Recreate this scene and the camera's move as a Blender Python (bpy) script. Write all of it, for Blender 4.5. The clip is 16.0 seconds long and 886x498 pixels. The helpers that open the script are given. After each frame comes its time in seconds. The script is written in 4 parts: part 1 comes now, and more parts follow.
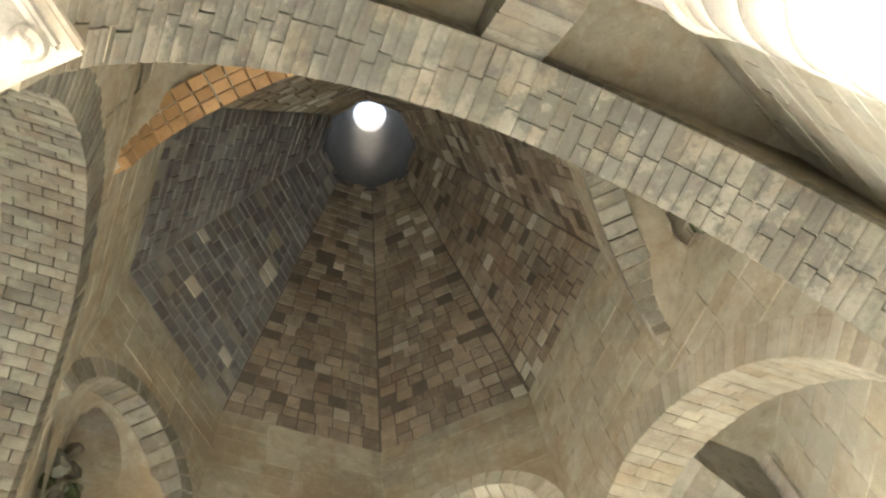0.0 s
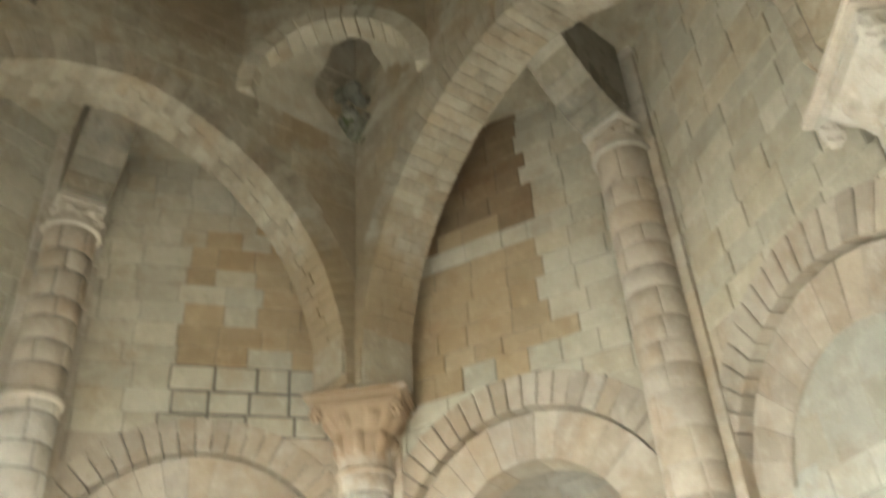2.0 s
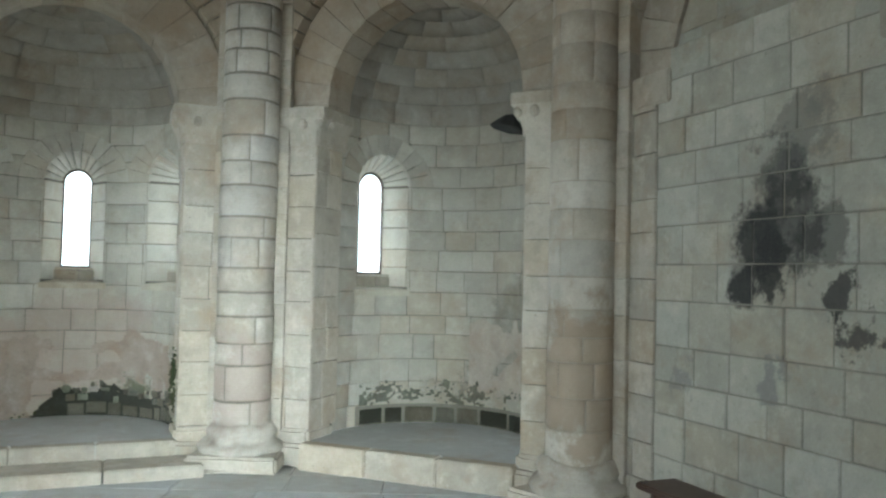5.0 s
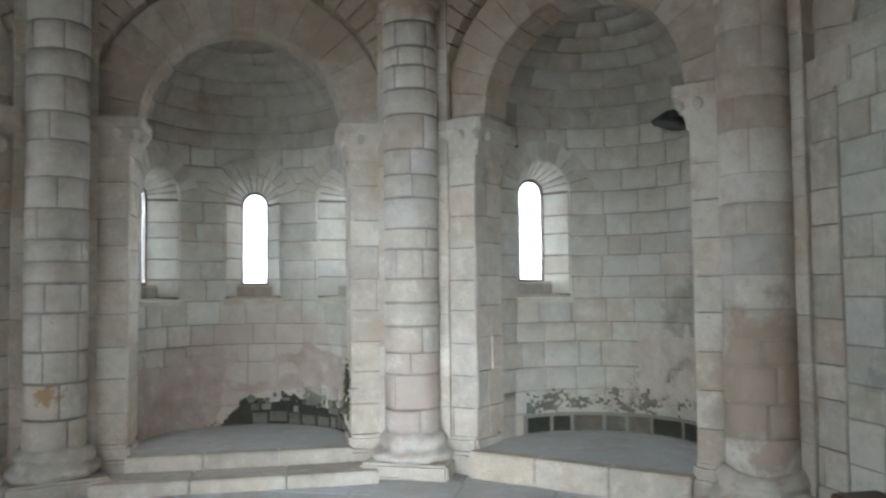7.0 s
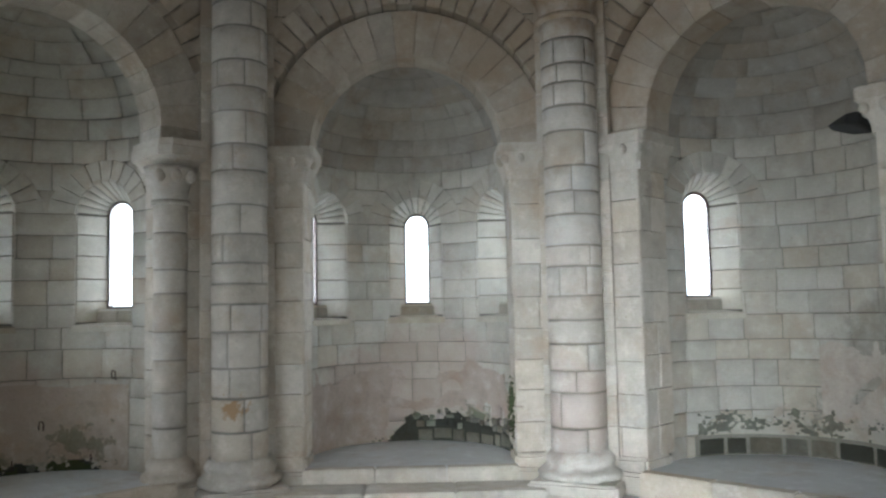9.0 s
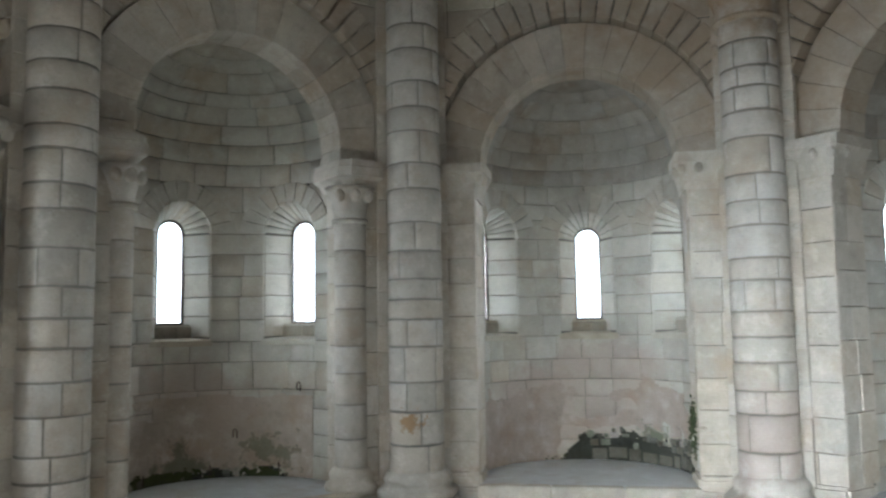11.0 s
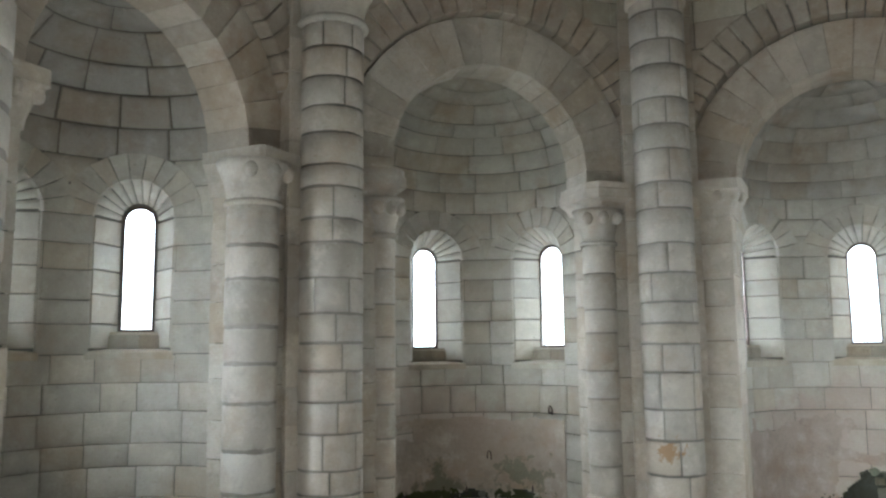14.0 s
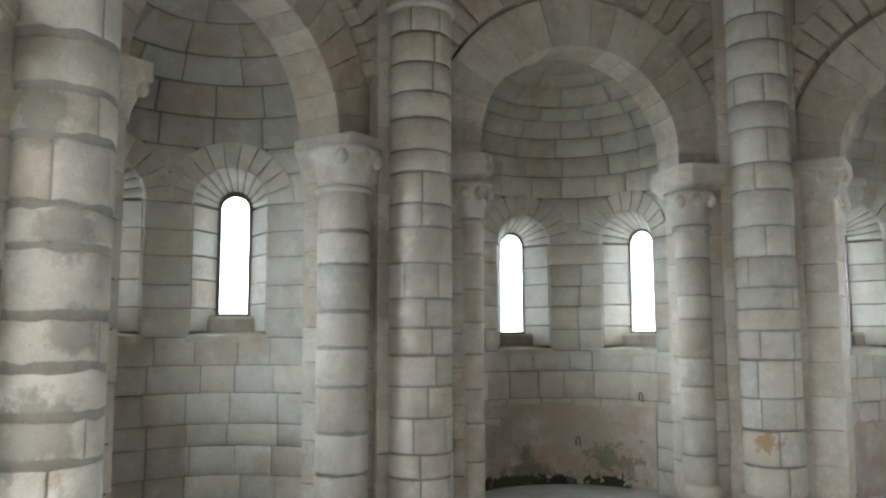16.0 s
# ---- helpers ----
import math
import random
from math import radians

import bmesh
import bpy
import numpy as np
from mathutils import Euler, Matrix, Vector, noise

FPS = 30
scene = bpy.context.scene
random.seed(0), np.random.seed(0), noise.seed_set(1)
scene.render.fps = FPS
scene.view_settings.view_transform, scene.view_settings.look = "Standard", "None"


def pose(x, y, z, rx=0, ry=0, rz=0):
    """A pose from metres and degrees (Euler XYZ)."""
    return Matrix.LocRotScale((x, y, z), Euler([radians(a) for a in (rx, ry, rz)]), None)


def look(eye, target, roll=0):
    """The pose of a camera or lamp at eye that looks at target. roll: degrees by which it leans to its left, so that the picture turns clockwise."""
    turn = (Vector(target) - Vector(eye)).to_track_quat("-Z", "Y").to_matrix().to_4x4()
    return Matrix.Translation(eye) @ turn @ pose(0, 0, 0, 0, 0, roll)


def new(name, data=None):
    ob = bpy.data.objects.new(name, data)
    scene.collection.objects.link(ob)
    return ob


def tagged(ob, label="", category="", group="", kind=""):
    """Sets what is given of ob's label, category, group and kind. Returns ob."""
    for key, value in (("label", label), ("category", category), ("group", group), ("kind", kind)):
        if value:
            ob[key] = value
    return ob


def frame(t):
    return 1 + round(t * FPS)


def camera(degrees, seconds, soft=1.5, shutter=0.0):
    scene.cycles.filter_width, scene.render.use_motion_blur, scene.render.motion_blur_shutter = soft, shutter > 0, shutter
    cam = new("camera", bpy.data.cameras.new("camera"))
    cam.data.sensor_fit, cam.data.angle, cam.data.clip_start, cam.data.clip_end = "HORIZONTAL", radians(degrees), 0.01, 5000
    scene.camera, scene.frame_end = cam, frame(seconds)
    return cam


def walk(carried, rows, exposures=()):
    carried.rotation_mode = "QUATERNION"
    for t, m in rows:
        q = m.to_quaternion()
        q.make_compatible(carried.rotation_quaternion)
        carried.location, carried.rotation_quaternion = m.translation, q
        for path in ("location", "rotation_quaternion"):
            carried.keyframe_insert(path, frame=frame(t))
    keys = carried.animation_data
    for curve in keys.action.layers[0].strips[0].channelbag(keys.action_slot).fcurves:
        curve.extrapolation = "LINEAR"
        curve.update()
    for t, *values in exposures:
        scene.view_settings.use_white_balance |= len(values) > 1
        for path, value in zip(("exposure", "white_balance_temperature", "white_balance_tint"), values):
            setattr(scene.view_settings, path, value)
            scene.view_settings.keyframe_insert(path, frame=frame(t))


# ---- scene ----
# ---- camera ----
cam = camera(57.4, 16.0, soft=2.3, shutter=0.5)
PATH = [
    (0, (1.73, -3.625, 1.882), (1.545, -2.818, 3.703), -11.5),
    (0.5, (1.728, -3.615, 1.876), (1.508, -2.734, 3.658), -9.0),
    (1, (1.718, -3.568, 1.862), (1.416, -2.45, 3.492), -5.8),
    (1.5, (1.722, -3.528, 1.857), (1.423, -2.114, 3.239), -5.3),
    (1.7, (1.728, -3.519, 1.855), (1.471, -2.003, 3.134), -4.8),
    (2, (1.726, -3.518, 1.854), (1.546, -1.86, 2.958), -4.0),
    (2.5, (1.719, -3.496, 1.847), (1.667, -1.683, 2.689), -3.7),
    (3, (1.735, -3.463, 1.838), (1.763, -1.545, 2.404), -1.4),
    (3.5, (1.747, -3.427, 1.829), (1.768, -1.466, 2.222), 0.8),
    (4, (1.758, -3.404, 1.807), (1.804, -1.415, 2.013), 2.1),
    (6.3, (1.786, -3.324, 1.699), (1.57, -1.336, 1.739), -0.4),
    (6.5, (1.782, -3.321, 1.698), (1.513, -1.34, 1.747), -0.5),
    (7, (1.77, -3.333, 1.7), (1.381, -1.374, 1.797), -0.6),
    (7.5, (1.738, -3.353, 1.705), (1.258, -1.416, 1.828), -0.8),
    (8, (1.703, -3.368, 1.704), (1.131, -1.457, 1.839), -0.9),
    (10.3, (1.541, -3.416, 1.674), (0.602, -1.659, 1.847), -1.1),
    (10.5, (1.53, -3.41, 1.676), (0.553, -1.674, 1.855), -1.0),
    (11, (1.504, -3.426, 1.692), (0.427, -1.752, 1.886), -0.9),
    (11.5, (1.482, -3.446, 1.704), (0.313, -1.838, 1.916), -1.0),
    (12, (1.456, -3.464, 1.709), (0.191, -1.932, 1.944), -0.9),
    (12.5, (1.437, -3.473, 1.708), (0.092, -2.014, 1.96), -1.1),
    (13, (1.421, -3.48, 1.715), (0.009, -2.088, 1.976), -1.1),
    (13.5, (1.41, -3.483, 1.719), (-0.049, -2.14, 1.978), -0.8),
    (14, (1.394, -3.505, 1.718), (-0.11, -2.211, 1.972), -0.6),
    (14.5, (1.374, -3.519, 1.72), (-0.165, -2.266, 1.966), -0.2),
    (15, (1.359, -3.537, 1.724), (-0.214, -2.324, 1.959), 0.0),
    (15.5, (1.347, -3.536, 1.728), (-0.256, -2.362, 1.955), 0.1),
    (16, (1.345, -3.543, 1.723), (-0.285, -2.405, 1.941), -0.2),
]
EXPOSURES = [(0.0, 2.83, 6900, 8), (1.0, 2.65, 7050, 6), (2.0, 1.6, 7000, 5), (3.0, 0.6, 6500, -2), (4.2, -0.18, 6100, -4), (6.3, -0.58, 5800, 9), (8.2, -0.58, 5870, 10), (10.5, -0.5, 5800, 8), (13.0, -0.03, 5880, 8), (16.0, -0.05, 5900, 8)]
walk(cam, [(t, look(eye, target, roll)) for t, eye, target, roll in PATH], EXPOSURES)

# ---- plan (metres): an octagon of columns, an apse behind each side ----
R = 4.05            # column centres
COL_R = 0.255
W = 4.0             # inner face of the side walls
HALF = W * math.tan(radians(22.5))
OPEN = 1.0          # half width of the arches, and their radius
SPRING = 3.27
APSE_W, APSE_R = 4.45, 1.03
ARCH_IN, ARCH_OUT = 2.55, 3.15     # inner and outer face of the four great arches
GA, GE, GZ = 2.45, 0.318, 5.15     # great arch: half span, offset of the centres, springing
PYR_Z = 10.55
BEAR = {"a": 112.5, "b": 67.5, "c": 22.5, "d": -22.5, "e": -67.5, "f": -112.5, "g": -157.5, "h": 157.5}
rnd = random.Random(7)


def frame_of(bearing):
    """Maps (u along, w outward, z) of the side at that bearing (degrees to the left of +y) into the world."""
    b = radians(bearing)
    n, u = Vector((-math.sin(b), math.cos(b), 0)), Vector((math.cos(b), math.sin(b), 0))
    return lambda a, w, z: u * a + n * w + Vector((0, 0, z))


def vertex(k):
    b = radians(45 * (4 - k))
    return Vector((-math.sin(b) * R, math.cos(b) * R, 0)), 45 * (4 - k)


# ---- light ----
world = bpy.data.worlds.new("sky")
scene.world = world
world.use_nodes = True
sky = world.node_tree.nodes.new("ShaderNodeTexSky")
sky.sky_type, sky.sun_disc = "NISHITA", False
sky.sun_elevation, sky.sun_rotation = radians(48), radians(150)
sky.air_density, sky.dust_density = 1.0, 6.0
world.node_tree.links.new(sky.outputs[0], world.node_tree.nodes["Background"].inputs[0])
world.node_tree.nodes["Background"].inputs[1].default_value = 0.15

sun = new("sun", bpy.data.lights.new("sun", "SUN"))
sun.data.energy, sun.data.angle, sun.data.color = 1.2, radians(14), (1.0, 0.96, 0.9)
sun.matrix_world = look((0, 0, 0), Vector((-math.sin(radians(150)) * math.cos(radians(48)), -math.cos(radians(150)) * math.cos(radians(48)), -math.sin(radians(48)))))


def area(name, eye, target, sx, sy, power, color):
    lamp = new(name, bpy.data.lights.new(name, "AREA"))
    lamp.data.shape, lamp.data.size, lamp.data.size_y = "RECTANGLE", sx, sy
    lamp.data.energy, lamp.data.color = power, color
    lamp.matrix_world = look(eye, target)
    return lamp


DAY = (0.88, 0.95, 1.0)
WIN_POWER, DOOR_POWER, GROUND_POWER, TOP_POWER = 720, 1000, 20, 1.6
BEAM_POWER = 55
_g = frame_of(BEAR["g"])
# g lies behind the camera; its lamp stands in for the sky outside
area("daylight_door", _g(0, 7.6, 5.7), _g(0, 0, 1.0), 4.0, 4.6, 0.55 * DOOR_POWER, DAY)
# lamp added in place of light thrown up off the ground, for the upper columns
area("daylight_ground", _g(0, 5.3, 0.9), _g(0, 0, 1.9), 2.0, 1.6, GROUND_POWER, (1.0, 0.97, 0.91))
# narrow lamp added in the doorway to brighten the fourth column's foot
beam = area("daylight_doorway", _g(0, 5.2, 1.2), (0.2, 4.0, 0.7), 1.4, 1.8, BEAM_POWER, DAY)
beam.data.spread = radians(40)
# opening h is unseen; it and its lamp are added to brighten d and e
_h = frame_of(BEAR["h"])
area("daylight_door", _h(0, 7.6, 4.8), frame_of(BEAR["e"])(0.2, 3.4, 1.0), 4.0, 4.0, 1.75 * DOOR_POWER, DAY)
area("daylight_oculus", (0, 0, 17.55), (0, 0, 0), 0.5, 0.5, TOP_POWER, DAY)


# ---- materials ----
def nodes_of(name):
    m = bpy.data.materials.new(name)
    m.use_nodes = True
    nt = m.node_tree
    return m, nt, nt.nodes["Principled BSDF"]


def stone(name, pale, dark, spots=(), joint=0.0, rough=0.9, spread=0.26, bump=0.35, grime=0.5, mottle=0.85):
    """Weathered limestone: grain and cloudy patches, each block a little its own; spots: (place, radius, colour, strength, how ragged)."""
    m, nt, bsdf = nodes_of(name)
    N, L = nt.nodes, nt.links

    def noise_at(scale, detail, rough_=0.6, lac=2.0):
        n = N.new("ShaderNodeTexNoise")
        n.inputs["Scale"].default_value, n.inputs["Detail"].default_value = scale, detail
        n.inputs["Roughness"].default_value = rough_
        L.new(pos.outputs["Position"], n.inputs["Vector"])
        return n

    def ramp(src, lo, hi_, a=0.0, b=1.0):
        r = N.new("ShaderNodeMapRange")
        r.inputs[1].default_value, r.inputs[2].default_value, r.inputs[3].default_value, r.inputs[4].default_value = lo, hi_, a, b
        L.new(src, r.inputs[0])
        return r.outputs[0]

    def mix(fac, a, b, kind="MIX"):
        x = N.new("ShaderNodeMix")
        x.data_type, x.blend_type = "RGBA", kind
        for sock, v in ((x.inputs[0], fac), (x.inputs[6], a), (x.inputs[7], b)):
            if isinstance(v, (int, float)):
                sock.default_value = v
            elif isinstance(v, tuple):
                sock.default_value = (*v, 1)
            else:
                L.new(v, sock)
        return x.outputs[2]

    def math_(op, a, b):
        x = N.new("ShaderNodeMath")
        x.operation = op
        for sock, v in ((x.inputs[0], a), (x.inputs[1], b)):
            if isinstance(v, (int, float)):
                sock.default_value = v
            else:
                L.new(v, sock)
        return x.outputs[0]

    pos = N.new("ShaderNodeNewGeometry")
    info = N.new("ShaderNodeObjectInfo")
    big, mid, fine = noise_at(0.9, 4), noise_at(6.5, 6, 0.65), noise_at(55, 5, 0.7)
    col = mix(ramp(big.outputs[0], 0.3, 0.75, 0.0, 0.4 + 0.6 * mottle), pale, dark)
    tone = math_("ADD", math_("MULTIPLY", info.outputs["Random"], spread), 1 - spread * 0.55)
    col = mix(1.0, col, tone, "MULTIPLY")
    warm = mix(ramp(math_("FRACT", math_("MULTIPLY", info.outputs["Random"], 17.3), 0.0), 0.6, 1.0, 0.0, 0.4), col, (pale[0] * 0.86, pale[1] * 0.73, pale[2] * 0.58))
    cool = ramp(math_("FRACT", math_("MULTIPLY", info.outputs["Random"], 41.7), 0.0), 0.75, 1.0, 0.0, 0.35)
    warm = mix(cool, warm, (min(pale[0] * 1.12, 0.8), min(pale[1] * 1.17, 0.8), min(pale[2] * 1.24, 0.8)))
    col = mix(ramp(mid.outputs[0], 0.52, 0.78, 0.0, grime * mottle), warm, (dark[0] * 0.5, dark[1] * 0.5, dark[2] * 0.5))
    col = mix(ramp(mid.outputs[0], 0.30, 0.46, 0.5 * mottle, 0.0), col, (min(pale[0] * 1.25, 0.8), min(pale[1] * 1.25, 0.8), min(pale[2] * 1.25, 0.8)))
    stain = noise_at(2.3, 5, 0.7)
    col = mix(ramp(stain.outputs[0], 0.5, 0.7, 0.0, 0.7 * mottle), col, (pale[0] * 0.7, pale[1] * 0.56, pale[2] * 0.44))
    pale_bloom = noise_at(3.7, 6, 0.75)
    col = mix(ramp(pale_bloom.outputs[0], 0.56, 0.66, 0.0, 0.45 * mottle), col, (min(pale[0] * 1.2, 0.8), min(pale[1] * 1.2, 0.8), min(pale[2] * 1.2, 0.8)))
    for place, radius, colour, strength, ragged in spots:
        d = N.new("ShaderNodeVectorMath")
        d.operation = "DISTANCE"
        L.new(pos.outputs["Position"], d.inputs[0])
        d.inputs[1].default_value = place
        wob = math_("MULTIPLY", math_("SUBTRACT", noise_at(2.6 / radius ** 0.5, 5, 0.7).outputs[0], 0.5), ragged * radius * 4)
        mask = ramp(math_("ADD", d.outputs["Value"], wob), radius, radius * 0.6, 0.0, strength)
        col = mix(mask, col, colour)
    pits = noise_at(24, 3, 0.8)
    col = mix(ramp(pits.outputs[0], 0.66, 0.74, 0.0, 0.6), col, (dark[0] * 0.4, dark[1] * 0.38, dark[2] * 0.34))
    col = mix(ramp(fine.outputs[0], 0.3, 0.7, 0.0, 0.2), col, (dark[0] * 0.45, dark[1] * 0.42, dark[2] * 0.38))
    L.new(col, bsdf.inputs["Base Color"])
    bsdf.inputs["Roughness"].default_value = rough
    bsdf.inputs["Specular IOR Level"].default_value = 0.25
    b1, b2 = N.new("ShaderNodeBump"), N.new("ShaderNodeBump")
    b1.inputs["Strength"].default_value, b1.inputs["Distance"].default_value = bump, 0.03
    b2.inputs["Strength"].default_value, b2.inputs["Distance"].default_value = min(bump * 1.6, 1.0), 0.008
    L.new(mid.outputs[0], b1.inputs["Height"])
    L.new(fine.outputs[0], b2.inputs["Height"])
    L.new(b1.outputs[0], b2.inputs["Normal"])
    L.new(b2.outputs[0], bsdf.inputs["Normal"])
    return m


PALE, DUSK = (0.58, 0.535, 0.45), (0.37, 0.315, 0.245)
RUST, SOOT, MOSS, PINK = (0.33, 0.19, 0.075), (0.03, 0.03, 0.032), (0.055, 0.075, 0.03), (0.40, 0.31, 0.255)

fe, fd, fc, fb, fa = (frame_of(BEAR[k]) for k in "edcba")
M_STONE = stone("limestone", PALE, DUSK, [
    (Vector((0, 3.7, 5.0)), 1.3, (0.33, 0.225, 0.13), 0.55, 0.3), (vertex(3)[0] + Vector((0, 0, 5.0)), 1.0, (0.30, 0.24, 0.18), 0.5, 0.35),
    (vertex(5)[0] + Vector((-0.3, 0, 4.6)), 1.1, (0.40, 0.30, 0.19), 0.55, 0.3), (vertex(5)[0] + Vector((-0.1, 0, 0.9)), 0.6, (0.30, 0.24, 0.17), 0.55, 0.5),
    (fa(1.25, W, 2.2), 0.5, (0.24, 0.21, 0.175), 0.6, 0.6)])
M_RING = stone("arch_ring_limestone", (0.48, 0.42, 0.34), (0.345, 0.285, 0.215), [(Vector((0, 3.7, 4.6)), 1.5, (0.34, 0.25, 0.16), 0.5, 0.35)])
M_COLUMN_MORTAR = stone("column_mortar", (0.36, 0.335, 0.29), (0.25, 0.23, 0.195), bump=0.6)
M_MORTAR = stone("mortar", (0.17, 0.155, 0.13), (0.115, 0.105, 0.09), bump=0.5)
M_COLUMN = stone("column_limestone", (0.58, 0.54, 0.465), (0.41, 0.365, 0.30), [
    (vertex(1)[0] + Vector((0.25, 0.0, 2.2)), 0.16, (0.13, 0.12, 0.11), 0.55, 0.6), (vertex(1)[0] + Vector((0.25, 0.05, 1.75)), 0.13, (0.15, 0.14, 0.12), 0.55, 0.6),
    (vertex(1)[0] + Vector((0.22, -0.1, 2.75)), 0.15, (0.13, 0.12, 0.1), 0.55, 0.6), (vertex(1)[0] + Vector((0.22, -0.1, 1.3)), 0.2, (0.2, 0.18, 0.14), 0.6, 0.8),
    (vertex(4)[0] + Vector((0, -0.2, 5.0)), 0.85, (0.25, 0.155, 0.078), 0.85, 0.3), (vertex(4)[0] + Vector((0, -0.2, 0.75)), 0.5, (0.44, 0.355, 0.295), 0.75, 0.8),
    (vertex(5)[0] + Vector((0, -0.2, 1.0)), 0.7, (0.32, 0.235, 0.16), 0.75, 0.7), (vertex(3)[0] + Vector((0.1, -0.24, 0.86)), 0.085, RUST, 0.8, 2.2)])
M_APSE = stone("apse_limestone", (0.49, 0.46, 0.39), (0.34, 0.31, 0.255), [
    (fc(0.2, APSE_W + 1, 0.9), 0.9, PINK, 0.55, 0.4), (fc(-0.6, APSE_W + 0.7, 0.7), 0.7, PINK, 0.6, 0.4),
    (fb(-0.1, APSE_W + 1, 0.85), 0.75, PINK, 0.5, 0.5), (fb(0.5, APSE_W + 0.8, 0.5), 0.32, MOSS, 0.6, 0.8),
    (fb(-0.2, APSE_W + 1, 0.24), 0.3, MOSS, 0.8, 0.9), (fd(0.3, APSE_W + 1, 0.35), 0.55, (0.16, 0.15, 0.115), 0.7, 0.9),
    (fc(0.7, APSE_W + 0.8, 0.3), 0.4, MOSS, 0.75, 0.8), (fd(0.75, APSE_W + 0.6, 1.2), 0.7, (0.2, 0.18, 0.14), 0.6, 0.5)], spread=0.2, mottle=0.65)
M_INFILL = stone("infill_limestone", (0.50, 0.475, 0.40), (0.38, 0.36, 0.30), [
    (fe(0.2, W, 2.1), 0.75, (0.3, 0.29, 0.25), 0.4, 0.6), (fe(0.3, W, 2.62), 0.24, (0.17, 0.165, 0.15), 0.6, 1.0), (fe(0.46, W, 2.8), 0.12, (0.2, 0.19, 0.17), 0.6, 1.0),
    (fe(0.46, W, 2.05), 0.22, (0.09, 0.088, 0.08), 0.65, 0.9), (fe(0.16, W, 2.42), 0.24, SOOT, 0.6, 0.7), (fe(0.2, W, 2.12), 0.32, SOOT, 0.75, 0.8), (fe(0.02, W, 2.0), 0.28, SOOT, 0.9, 0.7),
    (fe(-0.14, W, 1.74), 0.16, SOOT, 0.95, 0.5), (fe(0.1, W, 1.86), 0.2, SOOT, 0.9, 0.9), (fe(0.6, W, 1.68), 0.13, SOOT, 0.85, 1.2), (fe(0.68, W, 1.5), 0.13, SOOT, 0.8, 1.2),
    (fe(0.1, W, 1.2), 0.14, (0.2, 0.2, 0.2), 0.6, 1.2), (fe(-0.7, W, 1.1), 0.12, (0.2, 0.2, 0.2), 0.5, 1.2)])
M_UPPER = stone("upper_limestone", (0.50, 0.46, 0.365), (0.39, 0.35, 0.265), grime=0.4)
M_ARCH = stone("arch_limestone", (0.30, 0.275, 0.22), (0.16, 0.145, 0.113), [
    (frame_of(-135)(-0.6, 2.85, 7.76), 0.5, (0.1, 0.095, 0.08), 0.6, 1.6), (frame_of(-135)(-1.3, 2.85, 7.4), 0.45, (0.11, 0.1, 0.085), 0.6, 1.6), (frame_of(-135)(1.9, 2.85, 6.8), 0.45, (0.11, 0.1, 0.085), 0.6, 1.6), (frame_of(-135)(-2.0, 2.85, 6.7), 0.45, (0.11, 0.1, 0.085), 0.6, 1.6),
    (frame_of(-135)(1.2, 2.85, 7.5), 0.5, (0.12, 0.115, 0.1), 0.6, 0.9), (frame_of(-135)(0.3, 2.85, 7.9), 0.35, (0.13, 0.12, 0.1), 0.5, 0.9)], grime=0.85, spread=0.5, mottle=1.0)
f45, f315 = frame_of(45), frame_of(-45)
M_PEND = stone("pendentive_plaster", (0.43, 0.385, 0.29), (0.27, 0.23, 0.165), [
    (f45(0.5, ARCH_IN, 9.3), 0.8, (0.25, 0.185, 0.115), 0.6, 0.5), (f45(-1.0, ARCH_IN, 9.9), 0.5, (0.25, 0.185, 0.115), 0.6, 0.5), (f45(-1.6, ARCH_IN, 8.6), 0.6, (0.26, 0.19, 0.115), 0.6, 0.5),
    (Vector((0, 3.5, 6.7)), 1.2, (0.25, 0.19, 0.12), 0.7, 0.4), (f315(-1.3, ARCH_IN, 8.9), 0.6, (0.26, 0.19, 0.11), 0.6, 0.5), (f45(1.9, ARCH_IN, 8.2), 0.5, (0.3, 0.2, 0.1), 0.5, 0.6)], grime=0.6, mottle=1.0)
M_ARCH_TAN = stone("tan_arch_limestone", (0.43, 0.38, 0.295), (0.27, 0.235, 0.175), [(Vector((0, 3.6, 5.7)), 1.4, (0.28, 0.2, 0.11), 0.7, 0.4), (Vector((0.8, 2.9, 6.4)), 0.6, RUST, 0.5, 0.4)], grime=0.7, spread=0.4)
M_HOOD = stone("hood_plaster", (0.52, 0.475, 0.375), (0.40, 0.35, 0.26), grime=0.5)
M_PYR = stone("sooty_stone", (0.26, 0.208, 0.15), (0.135, 0.108, 0.08), spread=0.75, grime=0.7, mottle=1.0)
M_PYR_GREY = stone("sooty_grey_stone", (0.19, 0.183, 0.17), (0.1, 0.096, 0.09), spread=0.7, grime=0.6, mottle=1.0)
M_PYR_JOINT = stone("sooty_joint", (0.10, 0.08, 0.06), (0.06, 0.05, 0.04))
M_PYR_PALEJOINT = stone("pale_joint", (0.27, 0.26, 0.235), (0.17, 0.16, 0.14))
M_INFILL_JOINT = stone("pale_lime_joint", (0.30, 0.28, 0.235), (0.2, 0.185, 0.15))
M_SILLBLOCK = stone("worn_sill_stone", (0.33, 0.295, 0.235), (0.24, 0.21, 0.165))
M_OCHRE = stone("ochre_stained_limestone", (0.43, 0.34, 0.22), (0.33, 0.24, 0.14), grime=0.35)
M_BROWN = stone("brown_stained_limestone", (0.25, 0.18, 0.11), (0.17, 0.12, 0.075), grime=0.4)
M_PLASTER = stone("pink_plaster", (0.42, 0.365, 0.32), (0.30, 0.25, 0.215), grime=0.45, bump=0.6, mottle=1.0)
